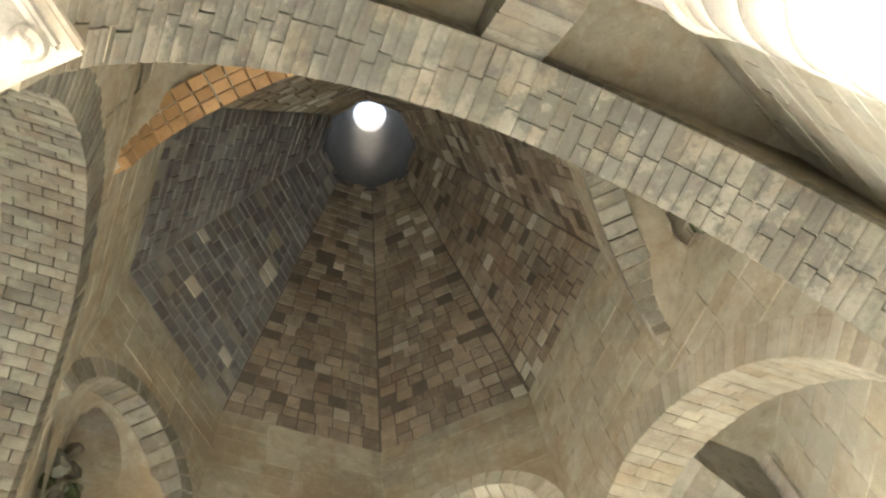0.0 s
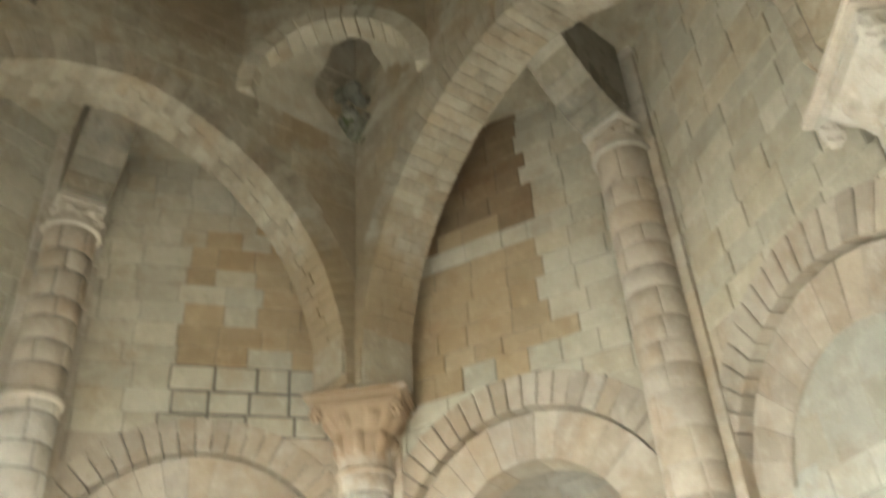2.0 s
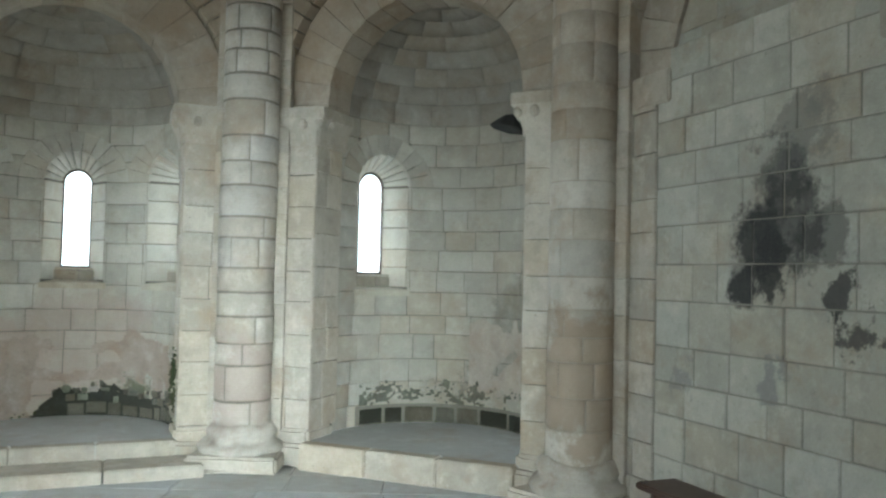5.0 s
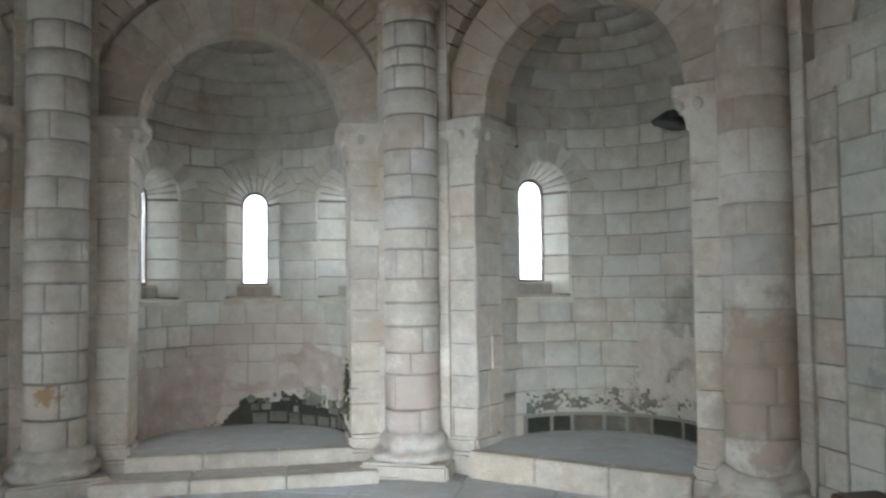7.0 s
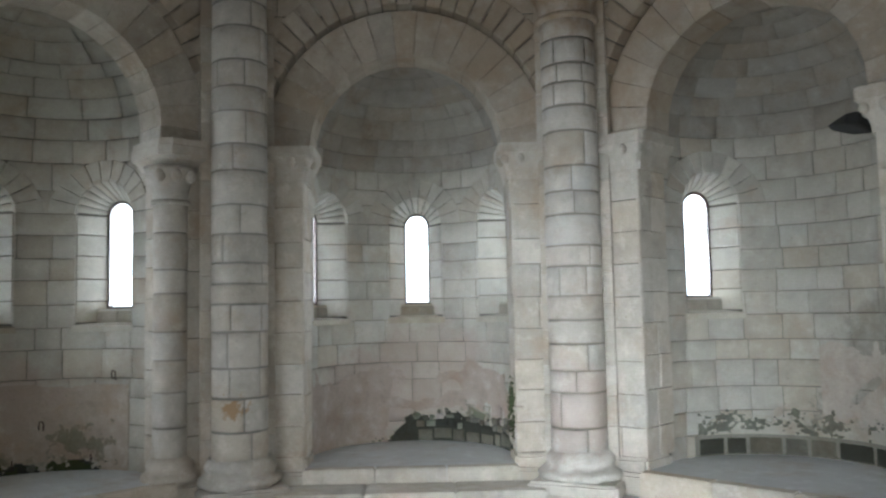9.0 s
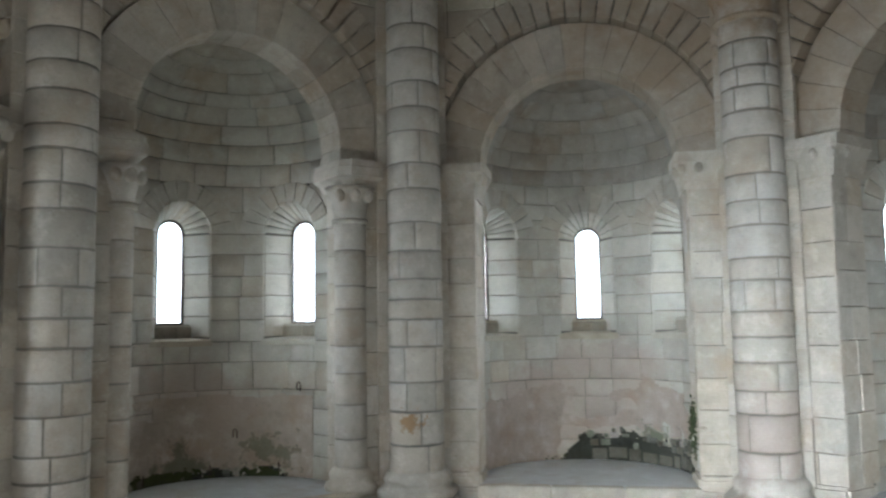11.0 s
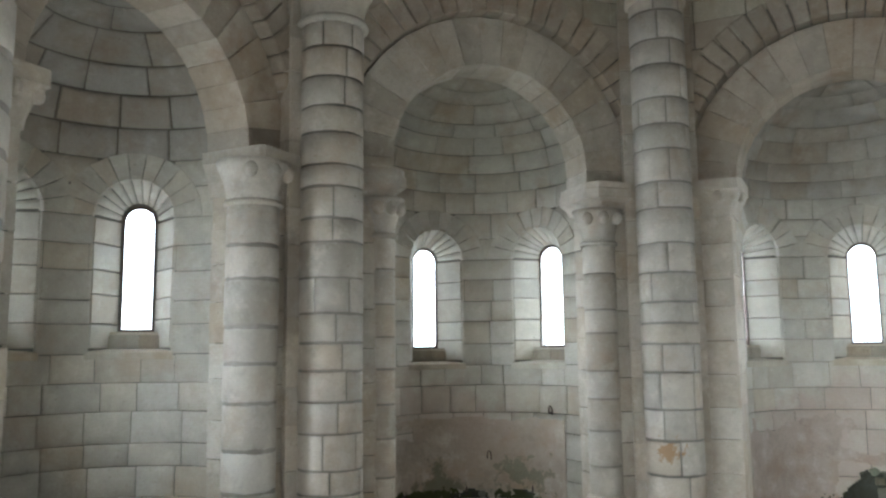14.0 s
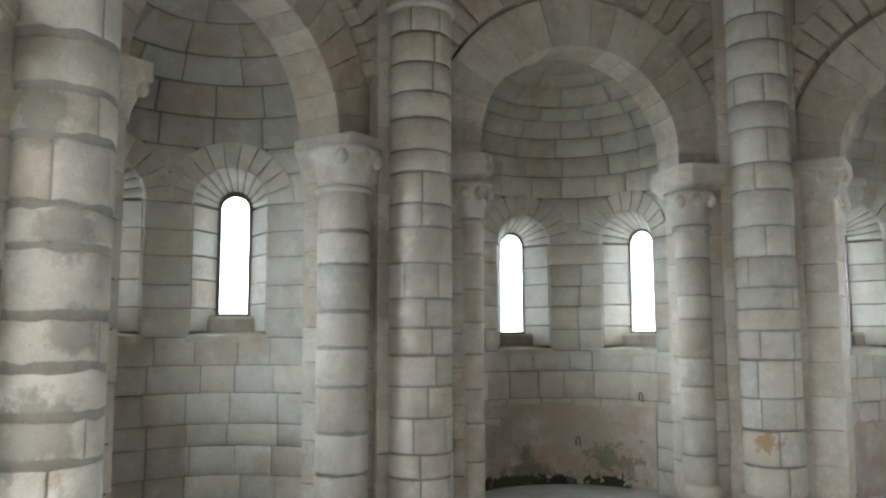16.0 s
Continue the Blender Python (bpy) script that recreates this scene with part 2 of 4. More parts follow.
M_PLASTER_B = stone("damp_plaster", (0.47, 0.41, 0.345), (0.31, 0.265, 0.215), [(fb(0.62, APSE_W + 0.8, 0.5), 0.16, MOSS, 0.55, 2.0), (fb(0.85, APSE_W + 0.6, 0.45), 0.12, MOSS, 0.5, 2.0), (fb(-0.1, APSE_W + 1.05, 0.3), 0.3, MOSS, 0.6, 0.9), (fb(0.3, APSE_W + 1.0, 0.9), 0.35, (0.36, 0.29, 0.235), 0.7, 0.7), (fb(-0.5, APSE_W + 0.9, 0.75), 0.3, (0.2, 0.165, 0.135), 0.4, 0.7)], grime=0.45, bump=0.8, mottle=1.0)
M_MOSS = stone("moss", (0.085, 0.10, 0.04), (0.03, 0.04, 0.018), bump=1.0, rough=1.0)
M_DOME = stone("vault_plaster", (0.355, 0.325, 0.275), (0.275, 0.25, 0.21), grime=0.5, spread=0.09)
M_DOME_TAN = stone("vault_stone", (0.42, 0.395, 0.33), (0.32, 0.30, 0.245), grime=0.35, spread=0.1)
M_ARCH_DARK = stone("dark_arch_brick", (0.21, 0.19, 0.15), (0.11, 0.10, 0.078), spread=0.6, grime=0.8, mottle=1.0)
M_DAMP = stone("damp_hole", (0.055, 0.055, 0.042), (0.025, 0.028, 0.018), bump=1.0, mottle=1.0)
M_DAMPSTONE = stone("damp_dark_stone", (0.17, 0.155, 0.12), (0.06, 0.062, 0.042), spread=0.7, bump=0.8, mottle=1.0)
M_JOINT = stone("pale_raised_joint", (0.24, 0.22, 0.18), (0.15, 0.14, 0.11), bump=0.6)
M_FLECK_DIM = stone("dim_patch_stone", (0.31, 0.275, 0.215), (0.22, 0.19, 0.145))
M_PALEFLECK = stone("pale_patch_stone", (0.46, 0.42, 0.34), (0.36, 0.32, 0.25))
# near black, so that the lantern shaft's shade lies in the colour
M_NEAR_BLACK = stone("near_black_stone", (0.05, 0.048, 0.044), (0.03, 0.03, 0.028))
M_FLOOR = stone("floor_stone", (0.58, 0.59, 0.58), (0.48, 0.49, 0.48), bump=0.1, rough=0.6, grime=0.2, spread=0.15)
M_BRICK = stone("orange_brick", (0.38, 0.23, 0.11), (0.26, 0.15, 0.075), spread=0.6)
M_RUBBLE = stone("mossy_rubble", (0.24, 0.23, 0.19), (0.075, 0.085, 0.05), spread=0.8, bump=0.9, mottle=1.0)
M_WOOD, _nt, _b = nodes_of("dark_wood")
_w, _r = _nt.nodes.new("ShaderNodeTexNoise"), _nt.nodes.new("ShaderNodeValToRGB")
_c, _mp = _nt.nodes.new("ShaderNodeTexCoord"), _nt.nodes.new("ShaderNodeMapping")
_mp.inputs["Scale"].default_value = (3, 40, 40)
_w.inputs["Scale"].default_value, _w.inputs["Detail"].default_value = 2.0, 6
_r.color_ramp.elements[0].color, _r.color_ramp.elements[1].color = (0.035, 0.018, 0.012, 1), (0.10, 0.05, 0.03, 1)
for a_, b_ in ((_c.outputs["Object"], _mp.inputs[0]), (_mp.outputs[0], _w.inputs["Vector"]), (_w.outputs[0], _r.inputs[0]), (_r.outputs[0], _b.inputs["Base Color"])):
    _nt.links.new(a_, b_)
_b.inputs["Roughness"].default_value = 0.45
M_IRON, _nt, _b = nodes_of("rusty_iron")
_b.inputs["Base Color"].default_value, _b.inputs["Metallic"].default_value, _b.inputs["Roughness"].default_value = (0.06, 0.04, 0.03, 1), 0.6, 0.7
M_GLASS, _nt, _b = nodes_of("window_glass")
_b.inputs["Base Color"].default_value, _b.inputs["Transmission Weight"].default_value = (0.95, 0.98, 1, 1), 1.0
_b.inputs["Roughness"].default_value, _b.inputs["IOR"].default_value = 0.05, 1.2
M_GROUND = stone("gravel_ground", (0.42, 0.40, 0.34), (0.30, 0.29, 0.24), rough=1.0)


# ---- building blocks ----
def mesh_ob(name, verts, faces, mat, parent=None, smooth=()):
    me = bpy.data.meshes.new(name)
    me.from_pydata(verts, [], faces)
    me.materials.append(mat)
    for i in smooth:
        me.polygons[i].use_smooth = True
    ob = new(name, me)
    if parent:
        ob.parent = parent
        ob.matrix_parent_inverse = Matrix.Translation(-parent.location)
    return ob


def thing(name, place, label, category, group="", kind=""):
    ob = new(name)
    ob.empty_display_size = 0.2
    ob.location = place
    return tagged(ob, label, category, group, kind)


def part(name, bm, mat, parent, label=""):
    """Links a bmesh, given in world places, as one mesh under its thing."""
    me = bpy.data.meshes.new(name)
    bmesh.ops.recalc_face_normals(bm, faces=bm.faces)
    bm.to_mesh(me)
    bm.free()
    me.materials.append(mat)
    ob = new(name, me)
    if parent:
        ob.parent = parent
        ob.matrix_parent_inverse = Matrix.Translation(-parent.location)
    return tagged(ob, label)


def slab_piece(f, a0, a1, b0, b1, proud, deep, mat, parent, step=9.0, c=0.006, name="stone", wear=0.0):
    """One dressed block of a facing: a chamfered front, sides going back to depth deep; f(a, b, d) lays it on its surface."""
    n = max(1, int(math.ceil((a1 - a0 - 2 * c) / step)))
    stations = [a0] + [a0 + c + (a1 - a0 - 2 * c) * i / n for i in range(n + 1)] + [a1]
    jit = lambda: rnd.uniform(-0.003, 0.003)  # noqa: E731
    ca, cb = jit(), jit()
    verts, faces, smooth = [], [], []
    for i, a in enumerate(stations):
        end = i in (0, len(stations) - 1)
        t = (a - a0) / (a1 - a0)
        lo, hi = b0 + ca * t, b1 + cb * t
        if wear:
            lo += wear * (0.5 + noise.noise(Vector((a * 11, b0 * 7, 1.5))))
            hi -= wear * (0.5 + noise.noise(Vector((a * 11, b1 * 7, 8.5))))
        d = proud + c if end else proud
        verts += [f(a, lo, deep), f(a, lo, proud + c), f(a, lo + c, d), f(a, hi - c, d), f(a, hi, proud + c), f(a, hi, deep)]
    for i in range(len(stations) - 1):
        for j in range(5):
            p = 6 * i + j
            if step < 5 and j == 2 and 0 < i < len(stations) - 2:
                smooth.append(len(faces))
            faces.append((p, p + 1, p + 7, p + 6))
    last = 6 * (len(stations) - 1)
    faces += [(5, 4, 3, 2, 1, 0), tuple(last + j for j in range(6))]
    ob = mesh_ob(name, verts, faces, mat, parent, smooth)
    return ob


def courses(z0, z1, h):
    n = max(1, round((z1 - z0) / h))
    cuts = [z0 + (z1 - z0) * i / n + (rnd.uniform(-0.12, 0.12) * h if 0 < i < n else 0) for i in range(n + 1)]
    return list(zip(cuts, cuts[1:]))


def facing(f, rows, spans, mat, parent, length, step=9.0, gap=0.006, deep=0.05, rough=0.006, squeeze=None, name="stone", flecks=0.0, c=0.006):
    """Lays blocks course by course. spans(b0, b1) gives the free stretches of a course."""
    for k, (b0, b1) in enumerate(rows):
        wide = length / (squeeze(0.5 * (b0 + b1)) if squeeze else 1.0)
        for s0, s1 in spans(b0, b1):
            if s1 - s0 < 0.05:
                continue
            n = max(1, round((s1 - s0) / wide + rnd.uniform(-0.35, 0.35)))
            cuts = [s0 + (s1 - s0) * i / n + (rnd.uniform(-0.2, 0.2) * wide if 0 < i < n else 0) for i in range(n + 1)]
            for a0, a1 in zip(cuts, cuts[1:]):
                if a1 - a0 > 0.04:
                    at = f(0.5 * (a0 + a1), 0.5 * (b0 + b1), 0)
                    chosen, wide_gap = mat(0.5 * (a0 + a1), 0.5 * (b0 + b1), gap) if callable(mat) else (mat, gap)
                    chance = flecks * (7 if noise.noise(at * 0.9 + Vector((3, 7, 1))) > 0.22 else 0.4)
                    mm = (M_PALEFLECK if rnd.random() < 0.4 else M_FLECK_DIM) if rnd.random() < chance else chosen
                    slab_piece(f, a0 + wide_gap / 2, a1 - wide_gap / 2, b0 + wide_gap / 2, b1 - wide_gap / 2, rnd.uniform(-rough, rough), deep, mm, parent, step, c, name)


def slab(name, f, alist, blist, gone, d0, d1, mat, parent=None, label="", kind="structure"):
    """A thick wall over a grid, with the cells left out where gone(a, b) holds."""
    na, nb = len(alist) - 1, len(blist) - 1
    keep = [[not gone(0.5 * (alist[i] + alist[i + 1]), 0.5 * (blist[j] + blist[j + 1])) for j in range(nb)] for i in range(na)]
    verts, faces, ids = [], [], {}

    def vid(i, j, s):
        if (i, j, s) not in ids:
            ids[i, j, s] = len(verts)
            verts.append(f(alist[i], blist[j], d1 if s else d0))
        return ids[i, j, s]

    for i in range(na):
        for j in range(nb):
            if not keep[i][j]:
                continue
            q = [(i, j), (i + 1, j), (i + 1, j + 1), (i, j + 1)]
            faces.append([vid(*p, 0) for p in q])
            faces.append([vid(*p, 1) for p in reversed(q)])
            for (p, r), (di, dj) in zip(zip(q, q[1:] + q[:1]), ((0, -1), (1, 0), (0, 1), (-1, 0))):
                ii, jj = i + di, j + dj
                if not (0 <= ii < na and 0 <= jj < nb and keep[ii][jj]):
                    faces.append([vid(*r, 0), vid(*p, 0), vid(*p, 1), vid(*r, 1)])
    ob = mesh_ob(name, verts, faces, mat, parent)
    return tagged(ob, label, kind=kind)


def steps(lo, hi, size, *marks):
    cuts = sorted({lo, hi, *marks})
    out = []
    for p, q in zip(cuts, cuts[1:]):
        n = max(1, round((q - p) / size))
        out += [p + (q - p) * i / n for i in range(n)]
    return out + [hi]


def wedge(g, lo, hi, mat, parent, c=0.008, name="voussoir"):
    """A block with all its edges chamfered, in the coordinates that g maps into the world."""
    verts, faces, at = [], [], {}
    for corner in range(8):
        s = [(corner >> k) & 1 for k in range(3)]
        for axis in range(3):
            p = [(hi[k] if s[k] else lo[k]) + (0 if k == axis else (-c if s[k] else c)) for k in range(3)]
            at[corner, axis] = len(verts)
            verts.append(g(*p))
    for axis in range(3):
        o1, o2 = (axis + 1) % 3, (axis + 2) % 3
        for side in (0, 1):
            ring = [side << axis, side << axis | 1 << o1, side << axis | 1 << o1 | 1 << o2, side << axis | 1 << o2]
            ring = [at[k, axis] for k in ring]
            faces.append(ring if side else ring[::-1])
        for s1 in (0, 1):
            for s2 in (0, 1):
                k0 = s1 << o1 | s2 << o2
                k1 = k0 | 1 << axis
                q = [at[k0, o1], at[k1, o1], at[k1, o2], at[k0, o2]]
                faces.append(q if s1 != s2 else q[::-1])
    for k in range(8):
        faces.append([at[k, 0], at[k, 1], at[k, 2]])
    return mesh_ob(name, verts, faces, mat, parent)


def lathe(name, centre, profile, mat, parent, turn=0.0, arc=360, seg=32, label="", worn=0.0):
    """A turned part: profile of (radius, z)."""
    bm = bmesh.new()
    full = arc >= 360
    n = seg if full else seg + 1
    rings = []
    for r, z in profile:
        rings.append([bm.verts.new(centre + Vector((r * math.cos(radians(turn - arc / 2 + arc * i / seg)), r * math.sin(radians(turn - arc / 2 + arc * i / seg)), z))) for i in range(n)])
    for p, q in zip(rings, rings[1:]):
        for i in range(seg):
            j = (i + 1) % n
            fc_ = bm.faces.new((p[i], p[j], q[j], q[i]))
            fc_.smooth = True
    for ring in (rings[0], rings[-1]):
        bm.faces.new(ring)
    for v in bm.verts if worn else ():
        v.co += noise.noise_vector(v.co * 5.0) * worn + noise.noise_vector(v.co * 17.0) * worn * 0.4
    return part(name, bm, mat, parent, label)


def box(name, f, lo, hi, mat, parent=None, bevel=0.01, label="", rough=0.0):
    """A bevelled box in the coordinates (u, w, z) of a side; rough: how worn its faces are."""
    bm = bmesh.new()
    bmesh.ops.create_cube(bm, size=1)
    for v in bm.verts:
        v.co = Vector([lo[k] + (v.co[k] + 0.5) * (hi[k] - lo[k]) for k in range(3)])
    if rough:
        bmesh.ops.subdivide_edges(bm, edges=bm.edges, cuts=3, use_grid_fill=True)
        for v in bm.verts:
            v.co += noise.noise_vector(v.co * 3.1 + Vector(lo)) * rough
    bmesh.ops.bevel(bm, geom=[e for e in bm.edges if rough == 0 or e.calc_face_angle(0) > 0.8], offset=bevel, segments=2, affect="EDGES", clamp_overlap=True)
    for v in bm.verts:
        v.co = f(*v.co)
    return part(name, bm, mat, parent, label)

# ---- the sides: walls, arches, apses ----
def arch_gone(cx, half, spring, radius):
    """The free stretches of a course beside an opening with a round head of that radius."""
    def width(b0, b1):
        if b1 <= spring:
            return half
        z = max(b1 - 0.02, spring)
        return math.sqrt(max(radius ** 2 - (z - spring) ** 2, 0)) if z - spring < radius else 0.0
    return width


def upper_stone(key):
    """Which stones of the upper wall are stained, and where the joints have fallen out."""
    def choose(a, b, gap):
        n = 0.35 * noise.noise(Vector((a * 1.3, b * 1.3, 4.0))) + rnd.uniform(-0.12, 0.12)
        if key == "c":
            if -0.3 < a + n * 0.4 < 1.35 and 4.8 < b + n * 0.5 < 5.6:
                return M_UPPER, 0.03
            return (M_OCHRE if a + n > -0.35 and 5.3 < b + n < 7.3 and rnd.random() < 0.9 else M_UPPER), gap
        if key == "d":
            if b > 6.85 + n and a < 0.45 + n * 0.5:
                return M_BROWN, gap
            return (M_OCHRE if a + n * 0.5 < 0.42 and b + n > 5.15 and not 6.55 < b < 6.75 else M_UPPER), gap
        return M_UPPER, gap
    return choose


ARCH_LIFT = {"b": 0.15, "d": 0.07}    # these arches are stilted


def side_wall(key, kind):
    """kind: apse, infill (arch walled up) or door."""
    f = frame_of(BEAR[key])
    flat = lambda a, b, d: f(a, W + d, b)  # noqa: E731
    edge = HALF + 0.18
    spring = SPRING + ARCH_LIFT.get(key, 0.0)
    ring_out = OPEN + 0.75
    gone = (lambda a, b: (abs(a) < (OPEN + 0.03 if b < SPRING else OPEN + 0.4) and b < spring) or a * a + (b - spring) ** 2 < (OPEN + 0.5) ** 2 and b >= spring)  # noqa: E731
    wall = slab("wall_" + key, flat, steps(-edge, edge, 0.1, -OPEN - 0.4, -OPEN - 0.03, OPEN + 0.03, OPEN + 0.4), steps(0, 8.7, 0.1, SPRING, spring), gone, 0.012, 0.5, M_MORTAR,
                label="wall of pale limestone blocks round an arch")
    low = arch_gone(0, OPEN, spring, ring_out)

    def spans(b0, b1):
        w_ = low(b0, b1)
        lim = HALF - 0.02
        return [(-lim, lim)] if w_ == 0 else [(-lim, -w_), (w_, lim)]

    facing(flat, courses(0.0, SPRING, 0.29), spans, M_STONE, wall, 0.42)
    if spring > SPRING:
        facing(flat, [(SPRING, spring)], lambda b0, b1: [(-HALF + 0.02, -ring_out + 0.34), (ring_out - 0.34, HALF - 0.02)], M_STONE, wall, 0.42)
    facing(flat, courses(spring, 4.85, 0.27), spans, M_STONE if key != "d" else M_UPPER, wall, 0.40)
    facing(flat, courses(4.85, 8.7, 0.235), spans, upper_stone(key), wall, 0.40)
    # two orders of voussoirs
    for r0, r1, w0, w1, n, name in ((OPEN - 0.06, OPEN + 0.40, W + 0.09, W + 0.5, 17, "voussoir"), (OPEN + 0.41, OPEN + 0.75, W - 0.022, W + 0.3, 31, "voussoir")):
        g = lambda t, w_, r: f(-math.cos(t) * r, w_, spring + math.sin(t) * r)  # noqa: E731
        for i in range(n):
            t0, t1 = math.pi * i / n, math.pi * (i + 1) / n
            if abs(math.cos(0.5 * (t0 + t1))) * 0.5 * (r0 + r1) > HALF - 0.08:
                continue
            d = rnd.uniform(-0.006, 0.006)
            q = 0.0015 if r0 < OPEN else 0.004
            wedge(g, (t0 + q, w0 + d, r0 + rnd.uniform(0, 0.006)), (t1 - q, w1, r1 - 0.004), M_STONE if key == "b" and r0 < OPEN else M_RING, wall, c=0.004 if r0 < OPEN else 0.008, name=name)
        if spring > SPRING and r0 < OPEN:
            for s in (-1, 1):
                stilt = lambda a, w_, z, s=s: f(s * a, w_, z)  # noqa: E731
                wedge(stilt, (r0, w0, SPRING + 0.012), (r1 - 0.004, w1, spring - 0.003), M_STONE if key == "b" else M_RING, wall, c=0.004)
    for s in (-1, 1):
        if kind == "infill":
            # stump of the old impost in the flush masonry
            box("impost_stub", f, (min(s * 0.84, s * 1.25), W - 0.02, 3.03), (max(s * 0.84, s * 1.25), W + 0.2, 3.268), M_STONE, wall, 0.012, rough=0.006)
            continue
        # jambs of the opening, behind the face
        jam = lambda a, b, d, s=s: f(s * (OPEN + d), W + 0.012 + a, b)  # noqa: E731
        facing(jam, courses(0.32, SPRING - 0.27, 0.29), lambda b0, b1: [(0.0, 0.48)], M_STONE, wall, 0.3)
        if key == "b":
            abacus(f, s, wall)
        else:
            impost(f, s, wall)
        # foot of the jamb
        box("jamb_foot", f, (s * (OPEN - 0.05) if s > 0 else -HALF + 0.34, W - 0.1, 0), (HALF - 0.34 if s > 0 else -(OPEN - 0.05), W + 0.4, 0.2), M_STONE, wall, 0.03, rough=0.02)
        box("jamb_foot", f, (s * (OPEN - 0.03) if s > 0 else -HALF + 0.36, W - 0.06, 0.2), (HALF - 0.36 if s > 0 else -(OPEN - 0.03), W + 0.4, 0.33), M_STONE, wall, 0.03, rough=0.02)
    if kind == "apse":
        apse(key, f)
    elif kind == "infill":
        flush = lambda a, b, d: f(a, W + 0.012 + d, b)  # noqa: E731
        fill = slab("infill_wall_" + key, flush, [-1.02, 1.02], [0, 3.2], lambda a, b: False, 0.008, 0.3, M_INFILL_JOINT, label="walled-up arch of pale limestone, partly blackened by soot")
        facing(flush, courses(0, 3.18, 0.265), lambda b0, b1: [(-0.995, 0.995)], M_INFILL, fill, 0.36, gap=0.009)
        facing(flush, [(3.18, 3.41)], lambda b0, b1: [(-0.86, 0.97)], M_INFILL, fill, 0.36, gap=0.003, deep=0.13)
        back = lambda a, b, d: f(a, W + 0.125 + d, b)  # noqa: E731
        field = slab("tympanum_" + key, back, [-1.1, 1.1], [3.2, 4.4], lambda a, b: False, 0.012, 0.2, M_MORTAR, label="smooth plastered field of a walled-up arch")
        facing(back, courses(3.3, 4.35, 0.26), lambda b0, b1: [(-1.05, 1.05)], M_DOME_TAN, field, 0.5, gap=0.002, rough=0.001, c=0.0015)
    return wall


def abacus(f, s, wall):
    """A crisp slab with a hollow chamfer over a colonnette's capital."""
    bm = bmesh.new()
    x_in, x_out = OPEN - 0.14, HALF - 0.36
    rings = []
    for inset, z in ((0.10, 3.03), (0.085, 3.06), (0.05, 3.10), (0.0, 3.125), (0.0, 3.215), (0.012, 3.222), (0.012, SPRING + 0.01)):
        xi, wf, wb = x_in + inset, W - 0.12 + inset, W + 0.5
        rings.append([bm.verts.new(f(s * a, w_, z)) for a, w_ in ((xi, wb), (xi, wf + 0.09), (xi + 0.09, wf), (x_out, wf), (x_out, wb))])
    for p, q in zip(rings, rings[1:]):
        for i in range(5):
            bm.faces.new((p[i], p[(i + 1) % 5], q[(i + 1) % 5], q[i]))
    bm.faces.new(rings[0])
    bm.faces.new(rings[-1])
    part("abacus", bm, M_COLUMN, wall, "pale chamfered stone slab")


def impost(f, s, wall):
    """A carved corbel capital on the jamb: slab on a flaring block with leaf tips."""
    z1 = SPRING + 0.01
    bm = bmesh.new()
    x_in, x_out = OPEN - 0.1, HALF - 0.3
    prof = [(0.075, -0.34), (0.07, -0.28), (0.045, -0.19), (0.01, -0.12), (0.0, -0.10), (-0.012, -0.095), (-0.012, 0.0)]
    rings = []
    for inset, dz in prof:
        xi, wf, wb = x_in + inset, W - 0.09 + inset, W + 0.5
        rings.append([bm.verts.new(f(s * a, w_, z1 + dz)) for a, w_ in ((xi, wb), (xi, wf + 0.03), (xi + 0.03, wf), (x_out, wf), (x_out, wb))])
    for p, q in zip(rings, rings[1:]):
        for i in range(5):
            bm.faces.new((p[i], p[(i + 1) % 5], q[(i + 1) % 5], q[i]))
    bm.faces.new(rings[0])
    bm.faces.new(rings[-1])
    part("impost_capital", bm, M_STONE, wall, "carved stone impost capital")
    # curled leaf ends below the slab
    for a, w_ in ((x_in + 0.05, W - 0.055), (x_in + 0.2, W - 0.075), (x_in + 0.02, W + 0.12)):
        bm = bmesh.new()
        bmesh.ops.create_uvsphere(bm, u_segments=10, v_segments=6, radius=0.04)
        for v in bm.verts:
            v.co = f(s * (a + v.co.x), w_ + v.co.y, z1 - 0.15 + v.co.z * 1.3)
        part("leaf", bm, M_STONE, wall)


# the first window of a and of b is out of view, added for light
WINDOWS = {"a": (-58, -4, 50.8), "b": (-66, -7.5, 56.2), "c": (-60, 2.6, 62), "d": (-54.5,)}
HEAD = {"b": 0.03, "d": 0.02}    # and the heads of these are taller
LIFT = {"a": 0.145}    # the sills of this apse lie higher
WIN = dict(z0=1.585, half=0.30, spring=2.665, ring=0.53)
window_count = 0


